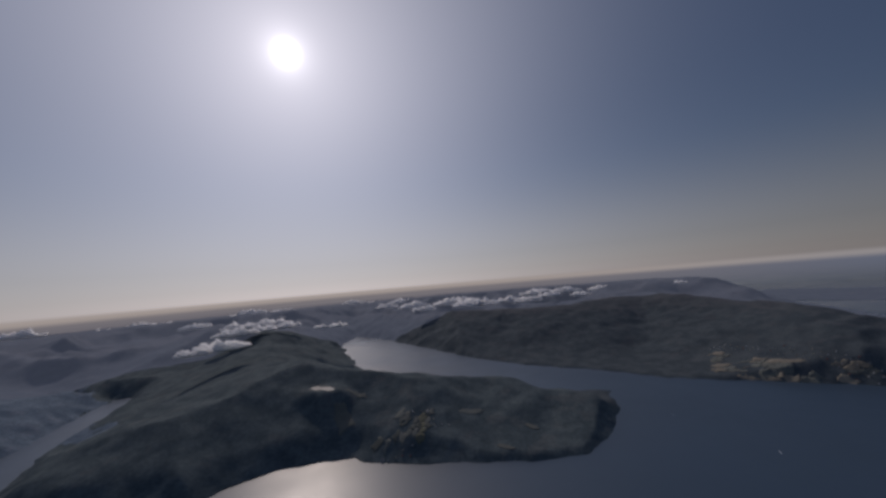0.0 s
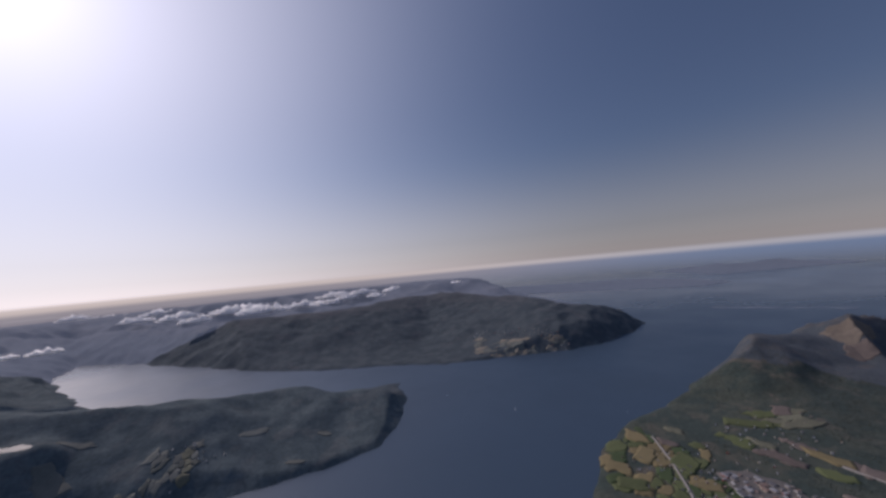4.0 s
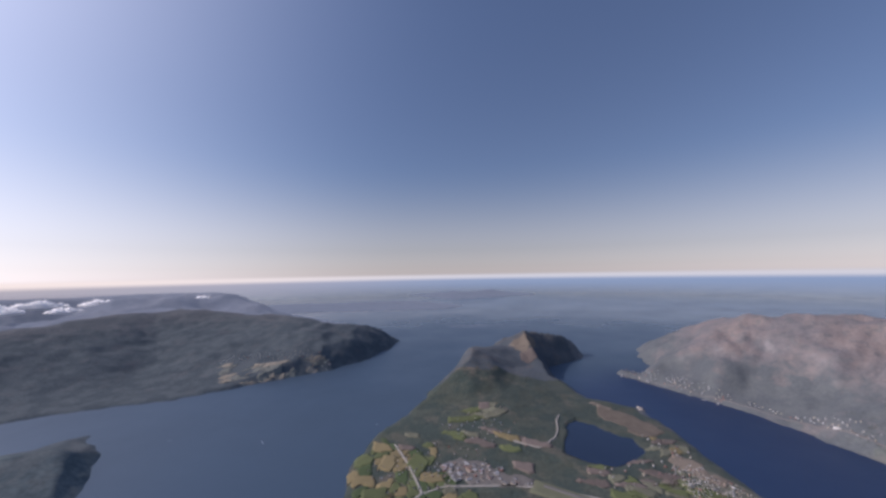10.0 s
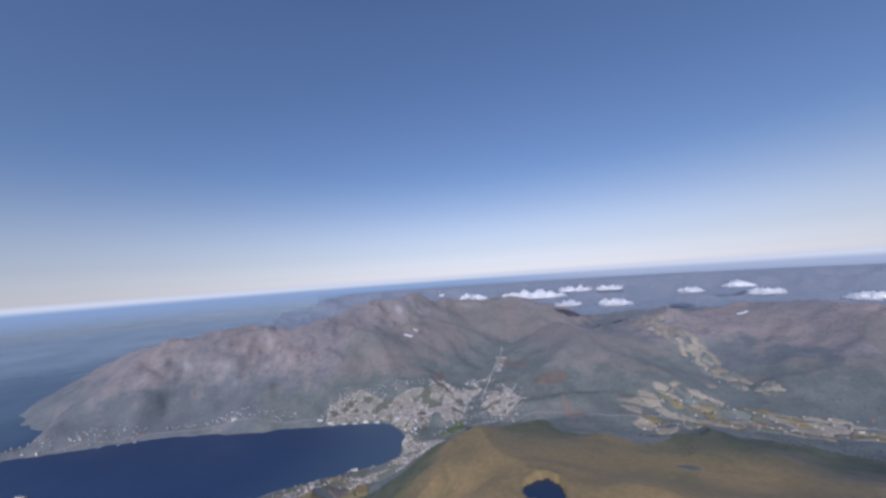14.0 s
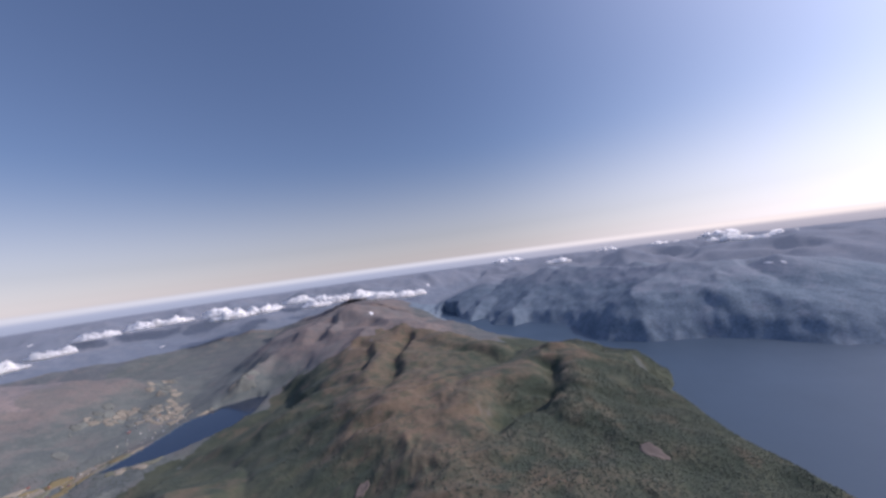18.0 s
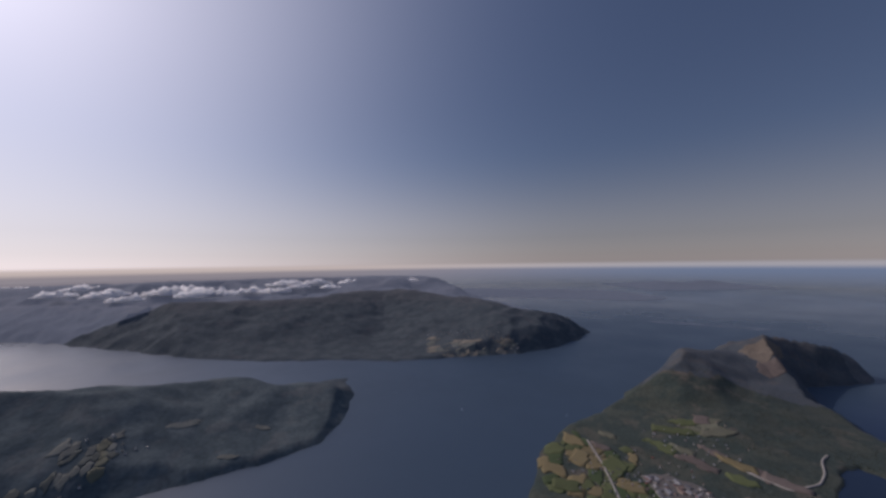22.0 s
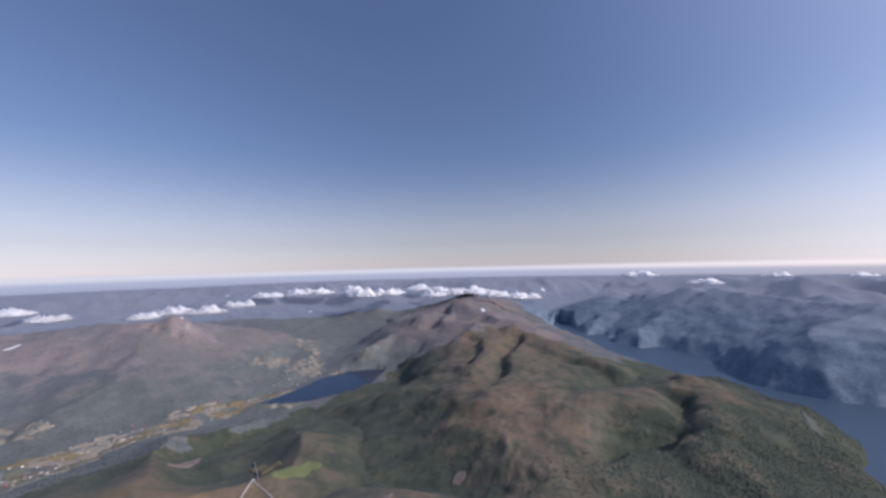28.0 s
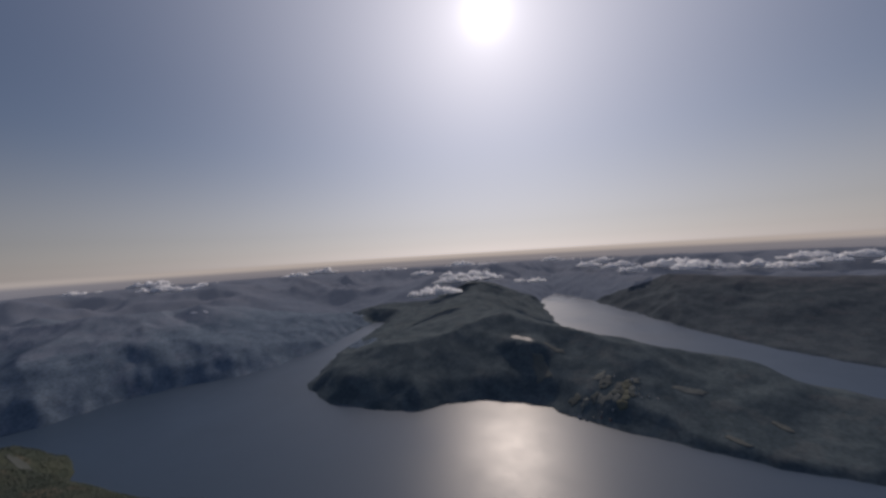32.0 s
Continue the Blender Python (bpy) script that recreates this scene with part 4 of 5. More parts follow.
for k, (mat, outline) in enumerate((
        (M_STUBBLE, [(280, 180), (279, 162), (270, 154), (263, 170)]), (M_STUBBLE, [(228, 165), (234, 151), (223, 142), (217, 157)]), (M_STUBBLE, [(263, 157), (262, 146), (243, 141), (242, 153)]),
        (M_MEADOW, [(256, 136), (272, 134), (267, 119), (246, 117)]), (M_STUBBLE, [(240, 116), (254, 108), (244, 98), (237, 108)]), (M_MEADOW, [(215, 149), (224, 131), (214, 125), (205, 142)]),
        (M_CLEAR, [(281, 156), (283, 141), (277, 136), (272, 149)]), (M_MEADOW, [(331, 129), (344, 100), (353, 102), (342, 134)]), (M_MEADOW2, [(346, 98), (357, 82), (370, 76), (370, 90), (355, 101)]),
        (M_STUBBLE, [(326, 84), (326, 60), (317, 56), (318, 74)]), (M_CLEAR, [(325, 57), (322, 30), (313, 38), (317, 53)]), (M_CLEAR, [(287, 58), (289, 42), (277, 40), (275, 55)]))):
    plot("field", outline, mat, FIELD_TEXT[mat] + " " + FLAT[0], "field", FLAT[1], lift=0.8, seed=k + 40)
patchwork([(208, 160), (216, 168), (240, 168), (262, 178), (290, 165), (290, 130), (262, 110), (238, 70), (222, 62), (205, 110)], 6.8, 30, 21, (M_MEADOW, M_PASTURE, M_PASTURE, M_MEADOW, M_MEADOW2, M_STUBBLE), FLAT, 0.88, 1.5)
patchwork([(300, -60), (276, -84), (262, -82), (252, -40), (270, -8), (290, -30)], 7, 75, 22, (M_MEADOW, M_MEADOW2, M_MEADOW), FLAT, 0.6)
patchwork([(262, -118), (240, -112), (205, -150), (196, -176), (206, -196), (236, -166)], 7, 40, 23, (M_STUBBLE, M_CLEAR, M_MEADOW2, M_STUBBLE), FLAT, 0.65)
patchwork([(302, 12), (304, -18), (336, -48), (318, -66), (296, -50), (272, -10), (274, 34)], 6, 100, 33, (M_MEADOW2, M_MEADOW, M_CLEAR), FLAT, 0.4)
patchwork([(298, 100), (300, 62), (318, 50), (330, 90), (322, 130), (300, 150)], 7, 80, 34, (M_MEADOW2, M_MEADOW, M_CLEAR), FLAT, 0.35)
patchwork([(380, -70), (350, -78), (330, -50), (345, -46), (372, -50)], 6, 130, 35, (M_MEADOW2, M_STUBBLE, M_CLEAR), FLAT, 0.55)
patchwork([(370, 118), (385, 100), (372, 70), (352, 78), (340, 112)], 8, -60, 24, (M_MEADOW2, M_MEADOW), FLAT, 0.5)
for outline, step, turn, seed, mats, share in (
        ([(67, -364), (53, -414), (36, -426), (10, -440), (-23, -432), (-42, -438), (-87, -437), (-100, -420), (-106, -399), (-71, -373), (-50, -366), (-18, -354), (22, -354)], 6.4, 160, 25, (M_PALE, M_PALE, M_PALE, M_STUBBLE, M_MEADOW2, M_FARPASTURE), 0.8),
        ([(-87, -437), (-108, -420), (-143, -436), (-190, -418), (-237, -410), (-255, -391), (-208, -388), (-181, -390), (-106, -399)], 6, 172, 26, (M_PALE, M_PALE, M_PALE, M_STUBBLE, M_MEADOW2), 0.86),
        ([(36, -426), (-2, -477), (-14, -484), (-5, -462), (14, -436)], 5, 50, 27, (M_PALE, M_FARPASTURE), 0.75),
        ([(110, -747), (71, -670), (10, -612), (-30, -529), (-63, -495), (-63, -472), (-33, -481), (-5, -525), (47, -599), (86, -676)], 5.4, 120, 28, (M_PALE, M_PALE, M_FARPASTURE), 0.72),
        ([(-209, -455), (-262, -516), (-305, -540), (-333, -504), (-393, -575), (-384, -550), (-330, -444), (-301, -417), (-284, -466), (-262, -498), (-216, -449)], 5.6, 60, 29, (M_PALE, M_PALE, M_FARPASTURE), 0.62),
        ([(-307, -412), (-348, -404), (-390, -420), (-430, -450), (-400, -400), (-360, -380), (-310, -398)], 7, 150, 30, (M_PALE, M_FARPASTURE), 0.55),
        ([(-195, -377), (-220, -346), (-232, -345), (-206, -372)], 5, 120, 31, (M_PALE, M_MEADOW2), 0.8),
        ([(-337, -545), (-420, -620), (-487, -668), (-400, -560), (-345, -520)], 8, 60, 32, (M_PALE, M_FARPASTURE), 0.45)):
    patchwork(outline, step, turn, seed, mats, VALE, share)
SHORE = ("on the farm shore below the wooded mountain", "fields across the fjord")
patchwork([(-46, 370), (-33, 370), (-12, 368), (-17, 347), (-28, 329), (-47, 336), (-74, 336), (-58, 346)], 5.4, 60, 36, (M_FARPASTURE, M_FARPASTURE, M_MEADOW2, M_FELLED), SHORE, 0.85, 1.5)
for x, y, a, b, turn in ((26, 374, 14, 4, 10), (79, 345, 7, 3, -40), (48, 318, 9, 2.5, -35), (-96, 411, 13, 4, -15)):
    blot("clearing", x, y, a, b, turn, M_FARPASTURE, "small dull green clearing on the wooded mountain", "clearing", seed=int(x) % 13)
plot("field", [(202, -268), (200, -305), (183, -292), (191, -274)], M_MEADOW, "green playing field between town and river", "field", FLAT[1], seed=61)
plot("field", [(-113, -232), (-121, -228), (-118, -200), (-109, -206)], M_STUBBLE, "yellow stubble field in the woods by a track", "field", "fields in the woods", seed=62)
plot("field", [(-100, -183), (-128, -187), (-131, -180), (-106, -176), (-99, -176)], M_MEADOW, "bright green meadow in the woods", "field", "fields in the woods", seed=63)
plot("field", [(-95, -166), (-101, -163), (-93, -136), (-87, -130), (-90, -146)], M_STUBBLE, "narrow yellow field along a forest track", "field", "fields in the woods", seed=64)
plot("clearing", [(-112, -121), (-125, -120), (-114, -112), (-108, -115)], M_CLEAR, "pinkish bare plot in the woods", "clearing", seed=65)
plot("heath_patch", [(426, -4), (418, -32), (400, -52), (385, -62), (372, -54), (362, -44), (368, -30), (384, -30), (390, -14), (402, -6)], M_BARE, "bare brown heath on the low point by the bay", "heath", seed=90)
plot("heath_patch", [(323, -66), (314, -88), (300, -83), (308, -68)], M_BARE, "dry brown heath beside village gardens", "heath", seed=91)
plot("heath_patch", [(328, -52), (342, -62), (331, -77), (309, -76), (313, -68)], M_BARE, "brown heath between the lake and the village", "heath", seed=67)
plot("heath_patch", [(437, -1), (424, -20), (420, -16), (432, 2)], M_BARE, "pale spit of land in the bay", "heath", seed=68)
plot("clearing", [(577, 118), (592, 105), (612, 82), (586, 79), (552, 88), (560, 104)], M_BARE, "pale bare clearing on the wooded hill", "clearing", seed=69)
plot("clearing", [(530, 92), (552, 96), (571, 74), (542, 69), (527, 80)], M_CLEAR, "small bare clearing below the hill", "clearing", seed=70)
plot("clearing", [(379, 113), (384, 101), (370, 97), (365, 107)], M_CLEAR, "pinkish felled plot in the woods", "clearing", seed=71)
plot("clearing", [(159, -403), (155, -423), (133, -437), (128, -420), (145, -400)], M_CLEAR, "reddish bare patch on the slope above the town", "clearing", seed=72)
plot("clearing", [(122, -376), (104, -362), (96, -368), (94, -352), (102, -342), (110, -348)], M_CLEAR, "pinkish felled patch on the valley side", "clearing", seed=73)
plot("clearing", [(279, -372), (286, -400), (271, -384), (269, -364)], M_CLEAR, "pinkish felled patch above the town", "clearing", seed=74)
plot("clearing", [(253, -491), (227, -482), (188, -466), (188, -450), (226, -466)], M_CLEAR, "pale felled strip up the side valley", "clearing", seed=75)
plot("clearing", [(-85, -273), (-112, -291), (-103, -275), (-90, -269)], M_CLEAR, "reddish felled clearing in the woods", "clearing", seed=76)
blot("clearing", -217, 38, 8, 5, 40, M_CLEAR, "pale felled clearing on the coastal slope", "clearing", seed=9)
blot("clearing", -190, 137, 8, 4, -30, M_MEADOW, "green farm clearing at the shore", "clearing", seed=10)
blot("clearing", -383, 71, 20, 4.5, 22, M_FELLED, "pale farm strip at the foot of the knoll", "clearing", seed=11)
blot("clearing", -168, -112, 5, 3.5, 0, M_CLEAR, "pinkish felled spot on the ridge", "clearing", seed=12)
plot("clearing", [(-114, 390), (-104, 392), (-90, 369), (-102, 360), (-113, 378)], M_FARPASTURE, "pale felled strip on the wooded mountain", "clearing", seed=13)
patchwork([(352, 476), (375, 430), (400, 416), (430, 404), (470, 386), (492, 388), (470, 410), (434, 432), (410, 466), (402, 516), (374, 512)], 6.5, 150, 41, (M_FARPASTURE, M_FARPASTURE, M_PALE), ("on the farm shore of the headland", "fields of the headland"), 0.55, 2.2)
blot("clearing", 10, -225, 6, 2.5, 20, M_FELLED, "grey scree spot on the heath hill", "clearing", seed=18)
for x, y, a, b, turn in ((372, -436, 9, 5, 30), (395, -470, 10, 3, 60), (372, -455, 5, 3, 0), (-205, -640, 8, 4, 20), (-1000, -20, 30, 9, 80), (-985, 60, 14, 6, 60),
                         (-700, 330, 9, 5, 40), (-690, 345, 6, 4, 10), (-560, -310, 10, 5, 30), (-540, -270, 8, 4, 10), (25, -700, 12, 5, 0), (-60, -705, 10, 4, 0), (-330, -980, 16, 6, 20), (-180, -1020, 14, 5, 70), (-620, -900, 18, 6, 40), (90, -960, 14, 5, 10), (-480, -1080, 18, 7, 60), (-1180, -420, 20, 7, 30), (-1120, 240, 18, 7, 80)):
    blot("snow_patch", x, y, a * 0.75, b * 0.6, turn, M_SNOW, "small bright patch of old snow on a mountain", "snow", "snow patches", seed=int(abs(x)) % 17)
plot("pond", [(150, -109), (143, -113), (124, -116), (104, -111), (124, -112), (139, -110)], M_LAKE, "narrow dark pond on the heath slope", "pond", lift=0.5, seed=77)
plot("pond", [(236, 7), (225, -5), (216, -20), (208, -20), (213, -6), (224, 4)], M_LAKE, "dark pond beside the airfield under the hill", "pond", lift=0.5, seed=78)
blot("pond", 172, -284, 17, 5, -40, M_LAKE, "dark river pond beside the town", "pond", lift=0.5, seed=23)
blot("islet", 444, -50, 5, 4, 0, M_ROCK, "pale round rock islet at the shore", "islet", lift=2.0, seed=24)

# ---- roads and the airfield ----
road([(281, 159), (256, 133), (226, 107), (215, 111)], 1.6, M_ROAD, "pale farm road between fields")
road([(226, 107), (239, 96), (256, 52), (261, 28), (260, -7), (256, -44), (247, -87), (242, -115)], 1.3, M_ROAD, "grey main road past the airfield")
road([(242, -115), (236, -150), (214, -180), (200, -215), (205, -250), (180, -300), (120, -350), (20, -385), (-100, -425), (-200, -405)], 0.5, M_ASPHALT, "grey valley road through farms")
road([(326, 82), (316, 59), (314, 40), (335, 30), (352, 29), (373, 32), (385, 30)], 1.2, M_ROAD, "white causeway road along the lake")
road([(-66, -142), (-73, -160), (-78, -170), (-84, -177), (-91, -181), (-106, -205), (-122, -240)], 0.45, M_ROAD, "pale forest track with a fork")
road([(-91, -181), (-93, -166), (-89, -138), (-86, -121)], 0.4, M_ROAD, "pale forest track between fields")
road([(-52, -186), (-57, -169), (-64, -157), (-70, -153)], 0.4, M_ROAD, "pale forest track on the hillside")
road([(578, -36), (525, -100), (474, -157), (406, -203), (362, -232), (320, -266), (270, -296), (225, -276), (205, -240), (222, -196), (246, -162), (276, -128), (305, -106)], 0.6, M_ASPHALT, "grey shore road round the bay")
road([(211, -368), (234, -436), (245, -493), (263, -540)], 0.8, M_ROAD, "pale road up the side valley")
patch("airfield", [(270, 40), (236, -104), (224, -100), (252, 42)], M_GRASS, "pale mown grass strip of the airfield", "airfield", lift=0.7, step=2.5, wobble=0.2)
road([(262, 32), (233, -96)], 2.2, M_ASPHALT, "grey asphalt runway on the grass strip", "runway", lift=1.0)
plot("lot", [(263, 111), (277, 98), (278, 80), (268, 64), (270, 40), (260, 38), (253, 60), (246, 80), (253, 102)], M_LOT, "worn grey tarmac round the factory halls", "yard", lift=0.6, seed=101)
plot("lot", [(249, -9), (236, -42), (222, -44), (224, -22), (234, -9)], M_LOT, "worn grey tarmac round the airfield halls", "yard", lift=0.6, seed=102)
plot("lot", [(228, -50), (231, -76), (228, -94), (223, -112), (212, -104), (210, -75), (212, -53)], M_LOT, "grey yard between halls at the airfield", "yard", lift=0.6, seed=103)
patch("apron", [(233, -20), (228, -60), (219, -60), (223, -20)], M_ASPHALT, "grey asphalt apron by the terminal", "apron", lift=0.8, wobble=0.1)


# ---- buildings ----
def house(x, y, turn, size, wall_mat, roof_mat, label):
    sx, sy, wall, rise = size
    base = new("house")
    base.matrix_world = pose(x, y, ground_at(x, y) + 0.35, 0, 0, turn)
    part("body", house_bm(sx, sy, wall, rise), wall_mat, base)
    part("roof", gable_bm(sx, sy, wall, rise), roof_mat, base)
    part("chimney", box_bm(0.16, 0.16, wall, wall + rise + 0.22), M_GREYW, base)
    return tagged(base, label, "house", "houses of the settlements")


def shed(x, y, turn, sx, sy, h, wall_mat, roof_mat, label, category="warehouse"):
    base = new("warehouse")
    base.matrix_world = pose(x, y, ground_at(x, y) + 0.4, 0, 0, turn)
    part("body", box_bm(sx, sy, -1.5, h), wall_mat, base)
    part("roof", gable_bm(sx, sy, h + 0.004, 0.12 * sy, 0.1, 0.15), roof_mat, base)
    for k in range(max(1, int(sx / 1.4))):
        g = box_bm(0.55, 0.06, -0.2, h * 0.6)
        bmesh.ops.translate(g, verts=g.verts, vec=((k + 0.5) * 1.4 - sx / 2, -sy / 2 - 0.02, 0))
        part("door", g, M_GREYW if wall_mat is not M_GREYW else M_WHITE, base)
    CLEARED.append((x, y, max(sx, sy) * 0.7))
    return tagged(base, label, category, "large halls")


KINDS = [house(230 + 3 * k, 112 - 6 * k, 20 * k, size, wall, roof, label) for k, (size, wall, roof, label) in enumerate((
    ((1.15, 0.85, 0.55, 0.4), M_WHITE, M_SLATE, "white wooden house with a dark slate roof"),
    ((1.1, 0.8, 0.58, 0.36), M_WHITE, M_TILE, "white wooden house with a red tile roof"),
    ((1.6, 1.0, 0.7, 0.5), M_RED, M_SLATE, "red wooden barn with a dark roof"),
    ((1.0, 0.85, 0.5, 0.36), M_CREAM, M_TILE, "cream wooden house with a red tile roof"),
    ((1.25, 0.9, 0.55, 0.33), M_GREYW, M_SLATE, "grey house with a dark slate roof")))]
HAMLETS = [([(338, -62), (301, -85), (273, -89), (262, -70), (297, -55)], 8), ([(296, -104), (270, -118), (250, -150), (226, -186), (205, -205), (208, -178), (240, -126), (268, -100)], 7),
           ([(262, 118), (245, 140), (232, 120), (240, 104)], 6.5), ([(370, -40), (352, -70), (330, -80), (345, -45)], 9)]
rng = np.random.RandomState(9)
for k, (outline, step) in enumerate(HAMLETS):
    for x, y in zip(*points_in(outline, step, 40 + k)):
        copy_thing(KINDS[rng.choice([0, 0, 1, 1, 2, 3, 4])], pose(x, y, ground_at(x, y) + 0.35, 0, 0, rng.choice([20, 110, 35, 125]) + rng.uniform(-12, 12)))
VALLEY_FARMS = points_in([(40, -365), (-110, -440), (-210, -420), (-200, -388), (-110, -398), (20, -345)], 15, 60)
for x, y in zip(*VALLEY_FARMS):
    copy_thing(KINDS[rng.choice([0, 2, 2, 4])], pose(x, y, ground_at(x, y) + 0.35, 0, 0, rng.uniform(0, 180)))


def settlement(name, outlines, step, label, seed, sparse=-9.0, scale=1.0):
    """Houses too small and too many to count, in one mesh: walls and gable roofs."""
    x, y = (np.concatenate(v) for v in zip(*[points_in(o, step, seed + k, 0.3) for k, o in enumerate(outlines)]))
    rng = np.random.RandomState(seed)
    n = len(x)
    z = land_height(x, y) + 0.3
    ok = (z > 0.9) & (gnoise(x, y, 16, 140) + 0.5 * gnoise(x, y, 7, 141) > sparse)
    x, y, z, n = x[ok], y[ok], z[ok], int(ok.sum())
    turn = np.radians(rng.choice([25, 115], n) + rng.uniform(-12, 12, n))
    sx, sy, wall, rise = rng.uniform(0.9, 1.7, n), rng.uniform(0.8, 1.1, n), rng.uniform(0.5, 0.85, n), rng.uniform(0.3, 0.55, n)
    sx, sy, wall, rise = sx * scale, sy * scale, wall * scale, rise * scale
    big = rng.rand(n) < 0.06
    sx, sy, wall = np.where(big, sx * 2.2, sx), np.where(big, sy * 1.8, sy), np.where(big, wall * 1.5, wall)
    unit = np.array([(-1, -1, 0), (1, -1, 0), (1, 1, 0), (-1, 1, 0), (-1, -1, 1), (1, -1, 1), (1, 1, 1), (-1, 1, 1), (-1, 0, 2), (1, 0, 2)], float)
    lx, ly = unit[:, 0][None] * sx[:, None] / 2, unit[:, 1][None] * sy[:, None] / 2
    lz = np.where(unit[:, 2][None] == 0, -0.8, np.where(unit[:, 2][None] == 1, wall[:, None], (wall + rise)[:, None]))
    co, si = np.cos(turn)[:, None], np.sin(turn)[:, None]
    v = np.stack([x[:, None] + lx * co - ly * si, y[:, None] + lx * si + ly * co, z[:, None] + lz], -1)
    quads = np.array([(0, 1, 5, 4), (2, 3, 7, 6), (1, 2, 6, 5), (3, 0, 4, 7), (4, 5, 9, 8), (6, 7, 8, 9), (5, 6, 9, 9), (7, 4, 8, 8)])
    tri = np.concatenate([quads[:, [0, 1, 2]], quads[:6][:, [0, 2, 3]]])
    f = (tri[None] + (np.arange(n) * 10)[:, None, None]).reshape(-1, 3)
    me = mesh_from(name, v.reshape(-1, 3), f, M_WHITE, False)
    mats = [M_WHITE, M_CREAM, M_RED, M_GREYW, M_SLATE, M_TILE, M_METAL]
    for m in mats[1:]:
        me.materials.append(m)
    w, r = rng.choice(4, n, p=[0.3, 0.34, 0.1, 0.26]), rng.choice([4, 5, 6], n, p=[0.5, 0.27, 0.23])
    isroof = np.isin(np.arange(len(tri)), [4, 5, 12, 13])
    me.polygons.foreach_set("material_index", np.where(isroof[None], r[:, None], w[:, None]).astype(np.int32).ravel())
    for k in range(0, n, 4):
        CLEARED.append((x[k], y[k], step * 1.2))
    return tagged(new(name, me), label, "houses", kind="stuff")


TOWN_QUARTERS = [[(325, -240), (352, -268), (336, -306), (298, -304), (284, -326), (270, -344), (252, -350), (240, -330), (228, -300), (218, -268), (249, -268), (263, -278), (290, -272)],
                 [(270, -346), (268, -374), (240, -373), (238, -406), (224, -398), (221, -358), (204, -316), (208, -294), (228, -302), (240, -332), (252, -352)],
                 [(202, -353), (210, -382), (192, -400), (168, -376), (156, -352), (158, -328), (178, -330)],
                 [(234, -256), (212, -257), (190, -261), (187, -250), (195, -234), (193, -213), (198, -196), (212, -178), (222, -180), (208, -201), (204, -215), (214, -236)]]
for k, quarter in enumerate(TOWN_QUARTERS):
    plot("town_ground", quarter, M_GARDENS, "built-up ground with gardens and streets under the town", "town", lift=0.35, seed=80 + k)
plot("town_ground", [(340, -62), (300, -102), (268, -122), (240, -128), (238, -108), (252, -90), (286, -82), (318, -58)], M_GARDENS, "gardens and lanes of the village by the bay", "town", lift=0.35, seed=84)
plot("town_ground", [(262, -132), (250, -154), (232, -174), (222, -198), (206, -190), (220, -160), (244, -134)], M_GARDENS, "gardens and lanes along the near shore", "town", lift=0.35, seed=85)
settlement("town_houses", TOWN_QUARTERS, 1.75, "dense white town with red and dark roofs at the bay", 100, -0.3, 0.72)
settlement("town_houses", [[(348, -250), (362, -285), (330, -318), (290, -345), (255, -380), (215, -402), (185, -412), (146, -360), (150, -318), (190, -282), (205, -262), (250, -276), (300, -262)]], 4.0,
           "looser white houses among gardens at the edge of town", 170, -0.05, 0.65)
settlement("village_houses", [[(345, -58), (305, -92), (268, -104), (244, -140), (222, -182), (206, -205), (200, -190), (222, -150), (238, -118), (250, -100), (262, -72), (300, -52)]], 2.4,
           "white village houses between the airfield and the bay", 160, -0.15, 0.7)
settlement("town_houses", [[(234, -262), (191, -266), (183, -246), (197, -214), (200, -202), (212, -215), (210, -240)], [(222, -352), (238, -376), (229, -418), (222, -430), (224, -450), (232, -490), (253, -496), (240, -470), (234, -440), (246, -410), (250, -378), (236, -350)]],
           3.6, "white houses along the river mouth and side valley", 110, -0.15)
settlement("shore_houses", [[(590, -36), (521, -98), (474, -155), (450, -177), (406, -202), (362, -230), (368, -242), (412, -215), (480, -165), (535, -112), (600, -48)]], 4.5,
           "thin row of white houses along the far shore", 120, -0.2, 0.75)
settlement("farm_houses", [[(330, 140), (380, 100), (370, 70), (320, 60), (300, 100), (290, 150), (230, 160), (212, 130), (240, 75), (280, 70)], [(330, -50), (300, -60), (270, 0), (290, 20), (304, -20)]], 9,
           "scattered white farmhouses on the flat land", 180, -0.2, 0.9)
settlement("shore_houses", [[(452, 375), (440, 440), (400, 540), (420, 545), (470, 450), (490, 385)]], 9, "scattered pale farmhouses on the headland shore", 130)
settlement("shore_houses", [[(10, 352), (-10, 362), (-45, 368), (-12, 372), (-24, 330), (-40, 318), (-60, 326)]], 7, "scattered pale farmhouses above the fjord", 140)
settlement("valley_houses", [[(60, -352), (-20, -366), (-120, -396), (-230, -396), (-240, -404), (-120, -432), (-60, -445), (30, -425)], [(-215, -410), (-320, -500), (-330, -420), (-225, -395)], [(30, -600), (-40, -500), (-20, -490), (60, -620)]], 13, "scattered pale farmhouses in the valley", 150)
rng = np.random.RandomState(14)
